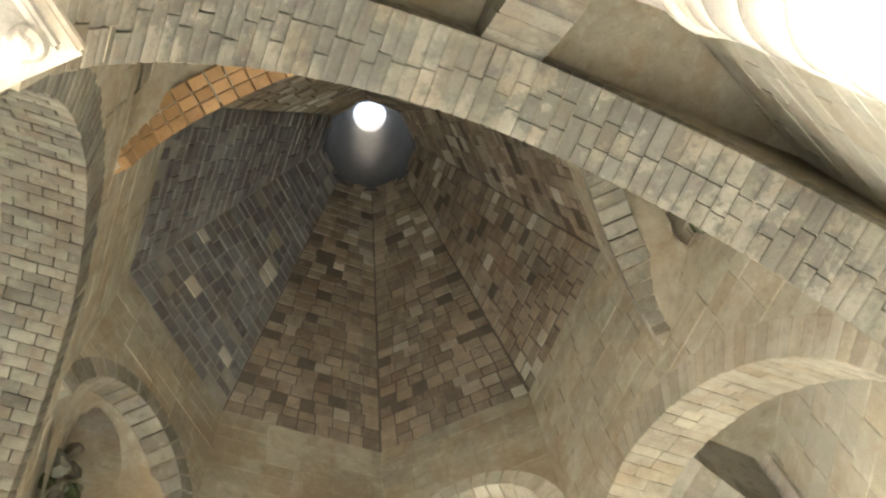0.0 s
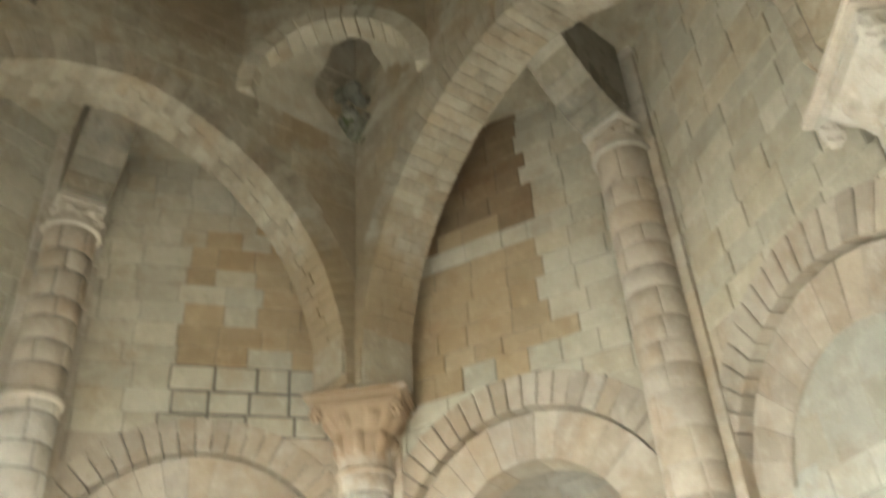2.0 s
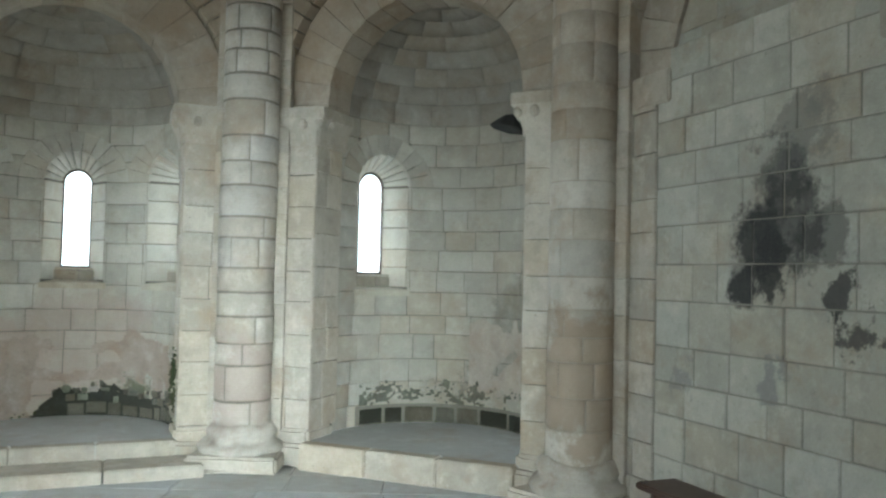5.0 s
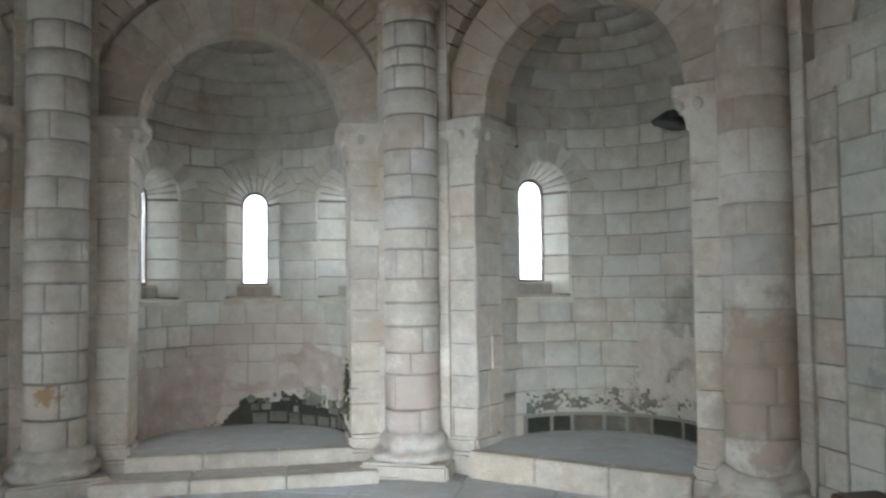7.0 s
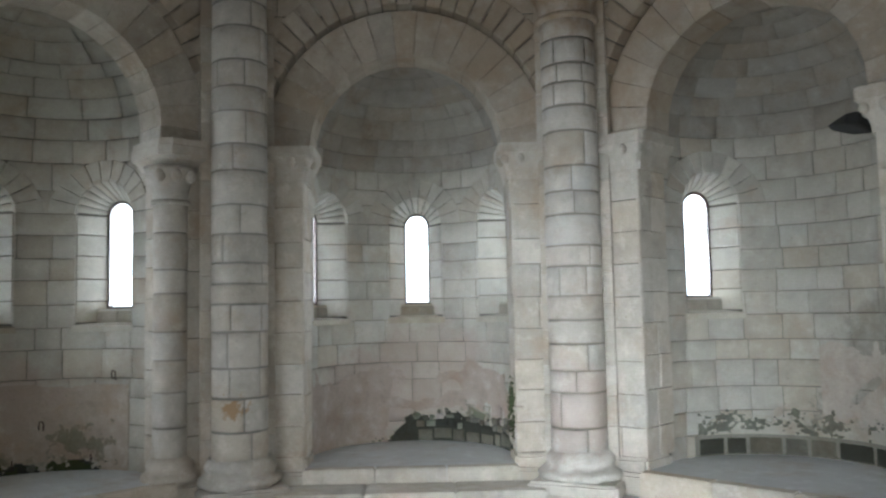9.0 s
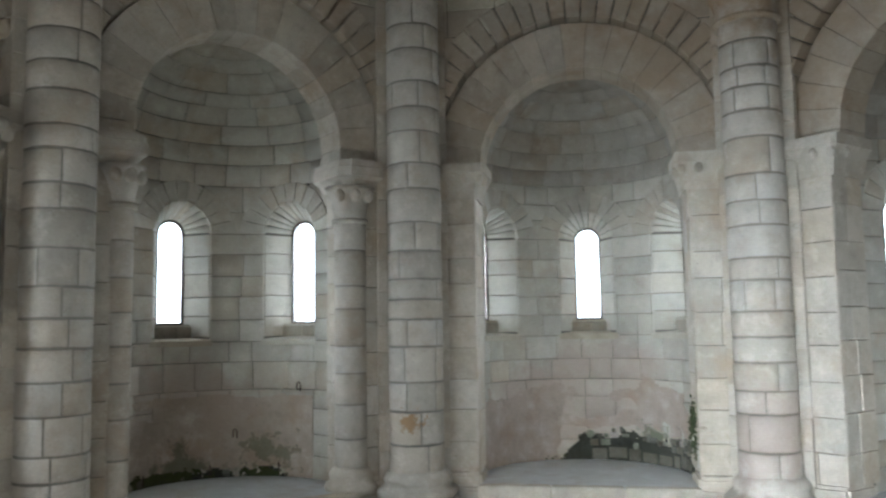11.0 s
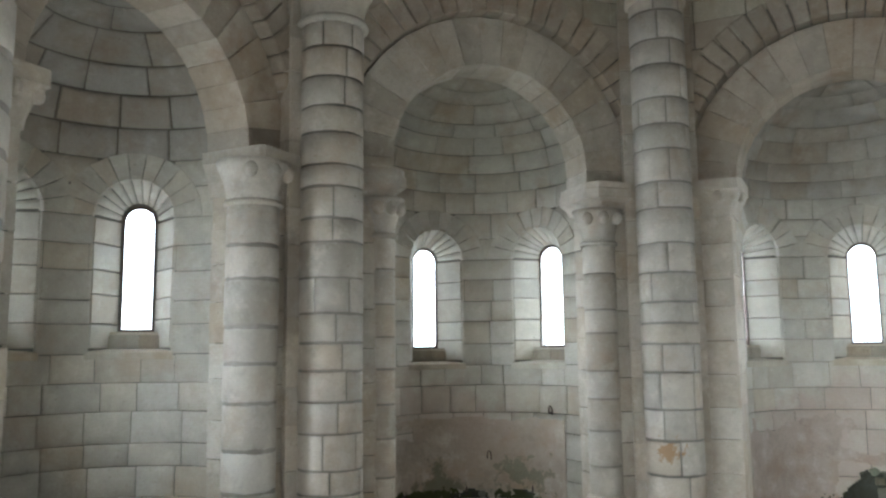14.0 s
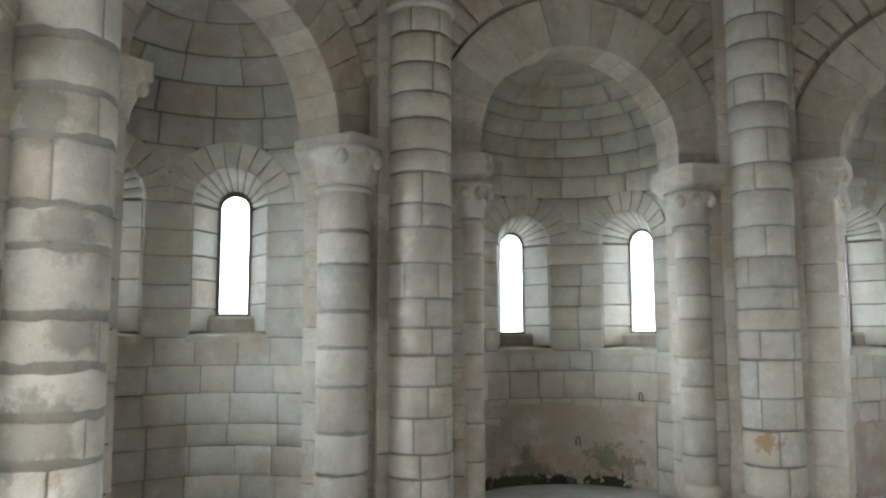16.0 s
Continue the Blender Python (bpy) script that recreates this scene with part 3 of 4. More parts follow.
def apse(key, f):
    spring = SPRING + ARCH_LIFT.get(key, 0.0)
    lift = LIFT.get(key, 0.0)
    z_sill, z_spring = WIN["z0"] + lift, WIN["spring"] + lift + HEAD.get(key, 0.0)
    cyl = lambda a, b, d: f(math.sin(a / APSE_R) * (APSE_R + d), APSE_W + math.cos(a / APSE_R) * (APSE_R + d), b)  # noqa: E731
    holes = [radians(t) * APSE_R for t in WINDOWS[key]]
    lim = math.pi / 2 * APSE_R
    hole_w = arch_gone(0, WIN["half"], z_spring, WIN["ring"])

    def gone(a, b):
        for h in holes:
            if (abs(a - h) < WIN["half"] + 0.02 and z_sill - 0.04 < b < z_spring) or (b >= z_spring and (a - h) ** 2 + (b - z_spring) ** 2 < 0.36 ** 2):
                return True
        return False

    marks = [m for h in holes for m in (h - WIN["half"] - 0.02, h + WIN["half"] + 0.02)]
    marks = [m for m in marks if abs(m) < lim]
    wall = slab("apse_wall_" + key, cyl, steps(-lim, lim, 0.08, *marks), steps(0.0, spring, 0.08, z_sill - 0.04, z_spring), gone, 0.012, 0.5, M_MORTAR,
                label="curved apse wall of dressed limestone blocks")

    def spans(b0, b1):
        free = [(-lim, lim)]
        if b1 <= z_sill + 0.02 or b0 >= z_spring + WIN["ring"]:
            return free
        w_ = hole_w(b0, b1)
        if b0 >= z_spring and w_ == 0:
            return free
        for h in holes:
            out = []
            for s0, s1 in free:
                if h - w_ > s0:
                    out.append((s0, min(s1, h - w_)))
                if h + w_ < s1:
                    out.append((max(s0, h + w_), s1))
            free = [s for s in out if s[1] > s[0]]
        return free

    rows = courses(0.2, z_sill, 0.205 if key == "a" else 0.215) + courses(z_sill, z_spring, 0.22) + courses(z_spring, spring, 0.22)
    facing(cyl, rows, spans, M_APSE, wall, 0.32, step=0.12)
    # half dome
    dome = lambda a, b, d: f(math.sin(a / APSE_R) * (APSE_R + d) * math.cos(b / APSE_R), APSE_W + math.cos(a / APSE_R) * (APSE_R + d) * math.cos(b / APSE_R), spring + math.sin(b / APSE_R) * (APSE_R + d))  # noqa: E731
    top = math.radians(86) * APSE_R
    half_dome = slab("apse_vault_" + key, dome, steps(-lim, lim, 0.13), steps(0, top, 0.13), lambda a, b: False, 0.012, 0.45, M_MORTAR, label="half dome of curved limestone courses")
    facing(dome, courses(0, top, 0.27 if key == "a" else 0.2), lambda b0, b1: [(-lim, lim)], M_DOME if key in "acd" else M_DOME_TAN, half_dome, 0.42, gap=0.003 if key in "cd" else 0.014 if key == "a" else 0.006, c=0.003 if key in "cd" else 0.006, step=0.14, squeeze=lambda b: max(math.cos(b / APSE_R), 0.15))
    for t in WINDOWS[key]:
        # a's unseen first window gets a stronger lamp, to light the colonnette
        apse_window(f, t, lift, 1.8 if key == "a" and t == min(WINDOWS[key]) else 1.0, HEAD.get(key, 0.0), 0.9 if key == "a" else 1.0)


def apse_window(f, degrees_, lift, share=1.0, tall=0.0, slim=1.0):
    global window_count
    window_count += 1
    t = radians(degrees_)
    # (x across, r outward, z)
    g = lambda x, r, z: f(math.sin(t) * r + math.cos(t) * x, APSE_W + math.cos(t) * r - math.sin(t) * x, z)  # noqa: E731
    origin = g(0, APSE_R + 0.25, 0)
    win = thing("window_%d" % window_count, origin, "narrow round-headed window in a splayed limestone reveal", "window", kind="structure")

    head = WIN["spring"] + tall

    def outline(half, z0, spring, n=14):
        return [(-half, z0), (half, z0)] + [(half * math.cos(math.pi * i / n), spring + half * math.sin(math.pi * i / n)) for i in range(n + 1)]

    rings = [(APSE_R, outline(0.324, 1.55, head)), (APSE_R + 0.26, outline(0.165, 1.60, head)), (APSE_R + 0.261, outline(0.143 * slim, 1.75, head)),
             (APSE_R + 0.30, outline(0.143 * slim, 1.75, head)), (APSE_R + 0.56, outline(0.26, 1.66, head))]
    bm = bmesh.new()
    vs = [[bm.verts.new(g(x, r if k else math.sqrt(r * r - x * x), z + lift)) for x, z in pts] for k, (r, pts) in enumerate(rings)]
    for p, q in zip(vs, vs[1:]):
        for i in range(len(p)):
            bm.faces.new((p[i], p[(i + 1) % len(p)], q[(i + 1) % len(p)], q[i]))
    part("reveal", bm, M_MORTAR, win, "splayed limestone reveal")
    # courses of the splayed jambs and the fan of its head
    def cheek(s):
        return lambda a, b, d: g(s * (0.303 - 0.14 * a / 0.26 + d), APSE_R - 0.03 + a, b)  # noqa: E731

    for s in (-1, 1):
        for b0, b1 in courses(1.63 + lift, head - 0.005 + lift, 0.2):
            lo_a = 0.0
            slab_piece(cheek(s), lo_a + 0.004, 0.285, b0 + 0.005, b1 - 0.005, -0.008 + rnd.uniform(-0.002, 0.002), 0.02, M_APSE, win, c=0.004)
    def head_map(a, b, d):
        r_ = 0.303 - 0.14 * b / 0.26 + d
        return g(math.cos(a) * r_, APSE_R - 0.03 + b, head + lift + 0.012 + math.sin(a) * r_)

    for i in range(11):
        slab_piece(head_map, math.pi * i / 11 + 0.02, math.pi * (i + 1) / 11 - 0.02, 0.0, 0.285, -0.008, 0.02, M_APSE, win, 0.15, c=0.004, name="voussoir")
    # fan of voussoirs round the head
    for i in range(11):
        t0, t1 = math.pi * i / 11, math.pi * (i + 1) / 11
        gg = lambda a, d, r: g(math.cos(a) * r, math.sqrt(max((APSE_R + d) ** 2 - (math.cos(a) * r) ** 2, 0)), head + lift + math.sin(a) * r)  # noqa: E731
        wedge(gg, (t0 + 0.008, -0.013 + rnd.uniform(-0.003, 0.003), 0.30), (t1 - 0.008, 0.1, WIN["ring"] - 0.005), M_APSE, win, c=0.005)
    # level sill with a proud front edge, and the block that carries the pane
    bm = bmesh.new()
    sec = [(APSE_R - 0.055, 1.545), (APSE_R - 0.055, 1.60), (APSE_R - 0.045, 1.607), (APSE_R + 0.2, 1.632), (APSE_R + 0.2, 1.545)]
    ends = [[bm.verts.new(g(x * (1 if r < APSE_R + 0.1 else 0.6), r, z + lift)) for r, z in sec] for x in (-0.325, 0.325)]
    for i in range(5):
        bm.faces.new((ends[0][i], ends[0][(i + 1) % 5], ends[1][(i + 1) % 5], ends[1][i]))
    bm.faces.new(ends[0][::-1])
    bm.faces.new(ends[1])
    part("sill", bm, M_PALEFLECK, win, "pale level stone sill")
    for x0, x1 in ((-0.205, 0.03), (0.034, 0.205)):
        box("sill_block", lambda x, r, z: g(x, r, z + lift), (x0, APSE_R + 0.16, 1.6), (x1, APSE_R + 0.262, 1.738), M_SILLBLOCK, win, 0.008)
    box("sill_slab", lambda x, r, z: g(x, r, z + lift), (-0.185, APSE_R + 0.15, 1.74), (0.185, APSE_R + 0.29, 1.762), M_PALEFLECK, win, 0.006)
    # dark iron frame and the pane
    bm = bmesh.new()
    o1, o2 = outline(0.147 * slim, 1.763, head), outline(0.126 * slim, 1.787, head)
    fr = [[bm.verts.new(g(x, r, z + lift)) for x, z in pts] for r, pts in ((APSE_R + 0.258, o1), (APSE_R + 0.258, o2), (APSE_R + 0.29, o2), (APSE_R + 0.29, o1))]
    for p, q in zip(fr, fr[1:] + fr[:1]):
        for i in range(len(p)):
            bm.faces.new((p[i], p[(i + 1) % len(p)], q[(i + 1) % len(p)], q[i]))
    part("window_frame", bm, M_WOOD, win, "thin dark frame")
    bm = bmesh.new()
    pn = [[bm.verts.new(g(x, r, z + lift)) for x, z in outline(0.128 * slim, 1.785, head)] for r in (APSE_R + 0.276, APSE_R + 0.281)]
    bm.faces.new(pn[0])
    bm.faces.new(pn[1][::-1])
    for i in range(len(pn[0])):
        bm.faces.new((pn[0][i], pn[1][i], pn[1][(i + 1) % len(pn[0])], pn[0][(i + 1) % len(pn[0])]))
    pane = part("pane", bm, M_GLASS, win, "clear glass pane")
    pane.visible_shadow = False
    area("daylight_window", g(0, APSE_R + 1.15, 3.6 + lift), g(0, 0, 3.6 + lift), 1.9, 4.0, WIN_POWER * share, DAY)


# h is an unseen opening, added to let its lamp shine in
for key, kind in (("a", "apse"), ("b", "apse"), ("c", "apse"), ("d", "apse"), ("e", "infill"), ("f", "infill"), ("g", "door"), ("h", "door")):
    side_wall(key, kind)


# ---- columns ----
def pier(k):
    """The squared pier behind a column."""
    place, bear = vertex(k)
    f = frame_of(bear)
    top = 8.7 if k % 2 else 5.15
    ob = slab("pier_%d" % k, lambda a, b, d: f(a, R + 0.1 + d, b), [-0.33, 0.33], [0, top], lambda a, b: False, 0.0, 0.6, M_STONE, label="squared limestone pier behind a column")
    flat = lambda a, b, d: f(a, R + 0.085 + d, b)  # noqa: E731
    facing(flat, courses(0.3, top, 0.29), lambda b0, b1: [(-0.345, 0.345)], M_STONE, ob, 0.75, deep=0.4)
    return ob


def column(k):
    place, bear = vertex(k)
    tall = k % 2 == 1
    f = frame_of(bear)
    top = 6.88 if tall else 4.38
    turn = bear - 90      # the side that faces the room
    col = thing("column", place, "tall engaged column of pale limestone drums" if tall else "engaged limestone column under a carved capital", "column", "columns round the octagon")
    r = COL_R
    g = lambda a, b, d: place + Vector((math.cos(radians(turn) + a / r) * (r - d), math.sin(radians(turn) + a / r) * (r - d), b))  # noqa: E731
    lim = radians(128) * r
    core = 0.007 if k == 1 else 0.005
    lathe("core", place, [(r - core, 0.3), (r - core, top)], M_RING if k == 5 else M_COLUMN_MORTAR, col)

    cuts = [0.36]
    while cuts[-1] < top - 0.42:
        cuts.append(cuts[-1] + rnd.choice((0.19, 0.22, 0.24, 0.27, 0.31)) + rnd.uniform(-0.015, 0.015))
    for b0, b1 in zip(cuts, cuts[1:] + [top]):
        marks = [rnd.uniform(-0.9, 0.9) * r] if rnd.random() < 0.85 else []
        if marks and rnd.random() < 0.45:
            marks.append(marks[0] + math.copysign(rnd.uniform(0.9, 1.3) * r, -marks[0]))
        edges = [-lim, *sorted(marks), lim]
        for a0, a1 in zip(edges, edges[1:]):
            slab_piece(g, a0 + 0.005, a1 - 0.005, b0 + (0.003 if k == 5 else 0.012 if k == 1 else 0.005), b1 - (0.003 if k == 5 else 0.012 if k == 1 else 0.005), rnd.uniform(-0.003, 0.003) if k != 5 else 0.0, 0.05, M_RING if tall and (b0 > 4.9 and k == 3 or k == 5 and b0 > 2.6) else M_COLUMN, col, 0.055, name="drum", c=0.003 if k == 5 else 0.006, wear=0.02 if k == 1 else 0.002 if k == 5 else 0.006)
    # base: plinth, two worn rolls
    box("plinth", f, (-0.40, R - 0.38, 0), (0.40, R + 0.3, 0.15), M_COLUMN, col, 0.025, rough=0.025)
    lathe("base_moulding", place, [(0.36, 0.15), (0.385, 0.18), (0.375, 0.225), (0.32, 0.25), (0.30, 0.28), (0.315, 0.30), (0.31, 0.335), (0.27, 0.4)], M_COLUMN, col, seg=48, label="worn roll moulding", worn=0.035)
    # capital
    h = 0.34 if tall else 0.72
    wide = 0.235 if tall else 0.42
    lip = 0.0 if tall else 0.05
    lathe("astragal", place, [(r - 0.02, top - 0.03), (r + 0.03, top - 0.025), (r + 0.045, top), (r + 0.03, top + 0.03), (r - 0.02, top + 0.035)], M_COLUMN, col)
    bm = bmesh.new()
    rings, n = [], 64
    for i in range(19):
        t = i / 18
        ring = []
        for j in range(n):
            a = 2 * math.pi * j / n
            dx, dy = math.cos(a), math.sin(a)
            sq = 1 / max(abs(dx), abs(dy))
            flare = t ** 2.2
            rad = (r + 0.01) * (1 - flare) + wide * (1 * (1 - t) + min(sq, 1.3) * t) * flare
            leaf = (0.25 if tall else 1.0) * 0.055 * math.exp(-((t - 0.42) / 0.14) ** 2) * max(0.0, math.cos(8 * a)) + 0.06 * math.exp(-((t - 0.78) / 0.12) ** 2) * max(0.0, math.cos(8 * a + math.pi)) - 0.02 * math.exp(-((t - 0.6) / 0.06) ** 2)
            v = Vector((dx * (rad + leaf), dy * (rad + leaf), top + 0.03 + (h - 0.16) * t))
            v += noise.noise_vector(v * 9) * 0.008
            ring.append(bm.verts.new(f(v.x, R + v.y, v.z)))
        rings.append(ring)
    for p, q in zip(rings, rings[1:]):
        for j in range(n):
            bm.faces.new((p[j], p[(j + 1) % n], q[(j + 1) % n], q[j]))
    bm.faces.new(rings[0])
    bm.faces.new(rings[-1])
    part("capital", bm, M_COLUMN, col, "carved leaf capital, weathered")
    z = top + h - 0.13
    for sx in (() if tall else (-1, 1)):
        c = Vector((sx * wide * 0.95, R - wide * 0.95, z - 0.06))
        bm = bmesh.new()
        bmesh.ops.create_uvsphere(bm, u_segments=14, v_segments=10, radius=0.075)
        for v in bm.verts:
            p = Vector((v.co.x * 0.9, v.co.y * 0.9, v.co.z * 1.25))
            p *= 1 + 0.12 * math.sin(9 * math.atan2(p.z, p.x))
            v.co = f(c.x + p.x, c.y + p.y, c.z + p.z)
        part("volute", bm, M_COLUMN, col)
    box("abacus", f, (-wide + 0.01 - lip, R - wide + 0.01 - lip, z), (wide - 0.01 + lip, R + 0.5, z + 0.065), M_COLUMN, col, 0.02, rough=0.01)
    box("abacus", f, (-wide - 0.015 - 1.5 * lip, R - wide - 0.015 - 1.5 * lip, z + 0.065), (wide + 0.015 + 1.5 * lip, R + 0.5, z + 0.14), M_COLUMN, col, 0.02, rough=0.012)
    if tall and k != 5:
        lathe("astragal", place, [(r - 0.02, 4.96), (r + 0.025, 4.965), (r + 0.03, 5.0), (r + 0.025, 5.06), (r - 0.02, 5.065)], M_COLUMN, col, label="narrow pale ring")
    return col


for k in range(1, 9):
    pier(k)
    column(k)


# ---- great arches and what they carry ----
def great_arch(bear, name):
    f = frame_of(bear)
    full = math.acos(GE / (GA + GE))
    rad = GA + GE

    def ring(s, w_, r):
        """s: -1..1 from one springing to the other; r: distance outside the soffit."""
        a = full * (1 - abs(s))
        x = -GE + (rad + r) * math.cos(a)
        z = GZ + (rad + r) * math.sin(a)
        return f(math.copysign(max(x, 0.0), s), w_, z)

    def soffit_z(u):
        u = abs(u)
        return GZ + math.sqrt(max(rad ** 2 - (u + GE) ** 2, 0)) if u < GA else GZ

    top_ring = 0.34
    face = lambda a, b, d: f(a, ARCH_IN + d, b)  # noqa: E731
    wall = slab(name, face, steps(-3.1, 3.1, 0.1), steps(GZ, PYR_Z, 0.1),
                lambda a, b: (abs(a) < GA and b < soffit_z(a) + 0.12), 0.012, ARCH_OUT - ARCH_IN - 0.012, M_PEND, label="wall over a great pointed arch, stained limestone")
    small = name == "arch_wall_4"
    n = 38 if small else 33
    for s in (-1, 1):
        for i in range(n):
            s0, s1 = i / n, (i + 1) / n
            cuts = [0.0, rnd.uniform(0.24, 0.38), 0.612] if rnd.random() < 0.6 else [0.0, rnd.uniform(0.15, 0.22), rnd.uniform(0.34, 0.44), 0.612]
            if small:
                cuts = [0.0, 0.2, 0.41, 0.612] if i % 2 else [0.0, 0.1, 0.31, 0.52, 0.612]
            for w0, w1 in ((ARCH_IN - 0.012 + p, ARCH_IN - 0.012 + q - 0.006) for p, q in zip(cuts, cuts[1:])):
                g = lambda q, w_, r, s=s: ring(s * q, w_, r)  # noqa: E731
                d = rnd.uniform(-0.008, 0.008)
                wedge(g, (s0 + 0.0007, w0, d), (s1 - 0.0007, w1, top_ring + rnd.uniform(-0.03, 0.03)), M_ARCH_DARK if small else M_ARCH_TAN if name in ("arch_wall_1", "arch_wall_2") else M_ARCH, wall, c=0.006)

    def spans(b0, b1):
        b = b1 - 0.02
        if b < GZ + math.sqrt((rad + top_ring) ** 2 - GE ** 2):
            q = (rad + top_ring) ** 2 - (b - GZ) ** 2
            u0 = max(0.0, math.sqrt(max(q, 0)) - GE)
        else:
            u0 = 0.0
        lim = 2.54
        return [(-lim, lim)] if u0 == 0 else [(-lim, -u0), (u0, lim)]

    facing(face, courses(GZ + 0.1, PYR_Z, 0.25), spans, M_PEND, wall, 0.42, rough=0.006, gap=0.004, c=0.003)
    return wall


for bear, name in ((45, "arch_wall_1"), (-45, "arch_wall_2"), (-135, "arch_wall_3"), (135, "arch_wall_4")):
    great_arch(bear, name)
    f = frame_of(bear)
    # short strut from the tall column's capital up to the crown of the arch
    bm = bmesh.new()
    prof = [(0.95, 8.6), (0.0, 8.6)] + [(0.82 * t_ / 10, 7.4 + 0.75 * (1 - t_ / 10) ** 1.5) for t_ in range(11)] + [(0.95, 7.4)]
    ends = [[bm.verts.new(f(s * 0.232, ARCH_OUT - 0.05 + a, z)) for a, z in prof] for s in (-1, 1)]
    for ring_ in ends:
        bm.faces.new(ring_)
    for q in range(len(prof)):
        bm.faces.new((ends[0][q], ends[0][q - 1], ends[1][q - 1], ends[1][q]))
    bmesh.ops.recalc_face_normals(bm, faces=bm.faces)
    strut = part("strut_wall", bm, M_ARCH, None)
    tagged(strut, "short stone strut between column and arch", "wall", kind="structure")

    # curved underside of the strut
    def under(a, b, d, f=f):
        t = min(a / 0.85, 1.0)
        return f(b, ARCH_OUT - 0.05 + 0.82 * t, 7.235 + 0.75 * max(0.0, 1 - t) ** 1.5 + d)

    for q in range(6):
        slab_piece(under, 0.85 * q / 6 + 0.002, 0.85 * (q + 1) / 6 - 0.002, -0.25, 0.25, rnd.uniform(-0.003, 0.003), 0.24, M_ARCH, strut, 0.06)

# vault over each outer corner, behind the arches
for bear in (45, -45, -135, 135):
    f = frame_of(bear)
    bm = bmesh.new()
    lo = [bm.verts.new(f(a, w_, z)) for a, w_, z in ((-3.2, ARCH_OUT - 0.2, 8.45), (3.2, ARCH_OUT - 0.2, 8.45), (0.6, 4.9, 8.1), (-0.6, 4.9, 8.1))]
    hi = [bm.verts.new(v.co + Vector((0, 0, 0.4))) for v in lo]
    bm.faces.new(lo)
    bm.faces.new(hi)
    for i in range(4):
        bm.faces.new((lo[i], lo[(i + 1) % 4], hi[(i + 1) % 4], hi[i]))
    tagged(part("ceiling", bm, M_PEND, None), "rough stone ceiling behind the great arches", kind="structure")

# squinches: an arch across each corner, a flue behind it
CUT = ARCH_IN * math.tan(radians(22.5))
for k, bear in enumerate((0, -90, 180, 90)):
    f = frame_of(bear)
    sp, rr = 8.3, CUT
    face = lambda a, b, d: f(a, ARCH_IN + d, b)  # noqa: E731
    sq = slab("squinch_wall_%d" % (k + 1), face, steps(-CUT - 0.05, CUT + 0.05, 0.06), steps(sp, PYR_Z, 0.06), lambda a, b: a * a + (b - sp) ** 2 < (rr * 0.93) ** 2, 0.012, 0.25, M_PEND,
              label="squinch wall across a corner, stained stone")
    n = 17
    g = lambda t, w_, r: f(-math.cos(t) * r, w_, sp + math.sin(t) * r)  # noqa: E731
    for i in range(n):
        for w0, w1 in ((-0.02, 0.09), (0.1, 0.2), (0.21, 0.32)) if k == 2 else ((-0.02, 0.3),):
            wedge(g, (math.pi * i / n + 0.009, ARCH_IN + w0, rr * 0.86), (math.pi * (i + 1) / n - 0.009, ARCH_IN + w1, rr * 1.06), M_BRICK if k == 2 else M_HOOD if k == 0 else M_ARCH, sq, c=0.006, name="brick" if k == 2 else "voussoir")
    low = arch_gone(0, 0, sp, rr * 1.07)
    facing(face, courses(sp, PYR_Z, 0.24), lambda b0, b1: [(-CUT, -low(b0, b1)), (low(b0, b1), CUT)] if low(b0, b1) else [(-CUT, CUT)], M_PEND, sq, 0.4, rough=0.006, gap=0.004, c=0.003)
    # conical vault narrowing to the flue
    bm = bmesh.new()
    rows_ = []
    for i in range(7):
        t = i / 6
        row = []
        for j in range(17):
            a = math.pi * j / 16
            big = (-math.cos(a) * rr * 0.9, sp + math.sin(a) * rr * 0.9)
            small = (-math.cos(a) * 0.42 + 0.05, 8.62 + math.sin(a) * 0.92)
            x, z = big[0] * (1 - t) + small[0] * t, big[1] * (1 - t) + small[1] * t
            v = f(x, ARCH_IN + 0.1 + 0.5 * t, z)
            row.append(bm.verts.new(v + noise.noise_vector(v * 4) * 0.09 * t))
        rows_.append(row)
    for p, q in zip(rows_, rows_[1:]):
        for i in range(16):
            fc_ = bm.faces.new((p[i], p[i + 1], q[i + 1], q[i]))
            fc_.smooth = True
    tip = bm.verts.new(f(0.03, ARCH_IN + 0.92, 8.08))
    out_l, out_r = rows_[0][0], rows_[0][-1]
    bm.faces.new((out_l, rows_[-1][0], tip))
    bm.faces.new((out_r, tip, rows_[-1][-1]))
    tagged(part("squinch_vault_%d" % (k + 1), bm, M_HOOD if k == 0 else M_PEND, None), "conical plastered vault round a smoke flue", kind="structure")
    # unseen lid, added to darken the flue; it leaves a gap open to the sky
    box("corner_slab_%d" % (k + 1), f, (-1.2, ARCH_IN + 0.05, PYR_Z), (1.2, ARCH_IN + 0.72, PYR_Z + 0.12), M_PEND)["kind"] = "structure"

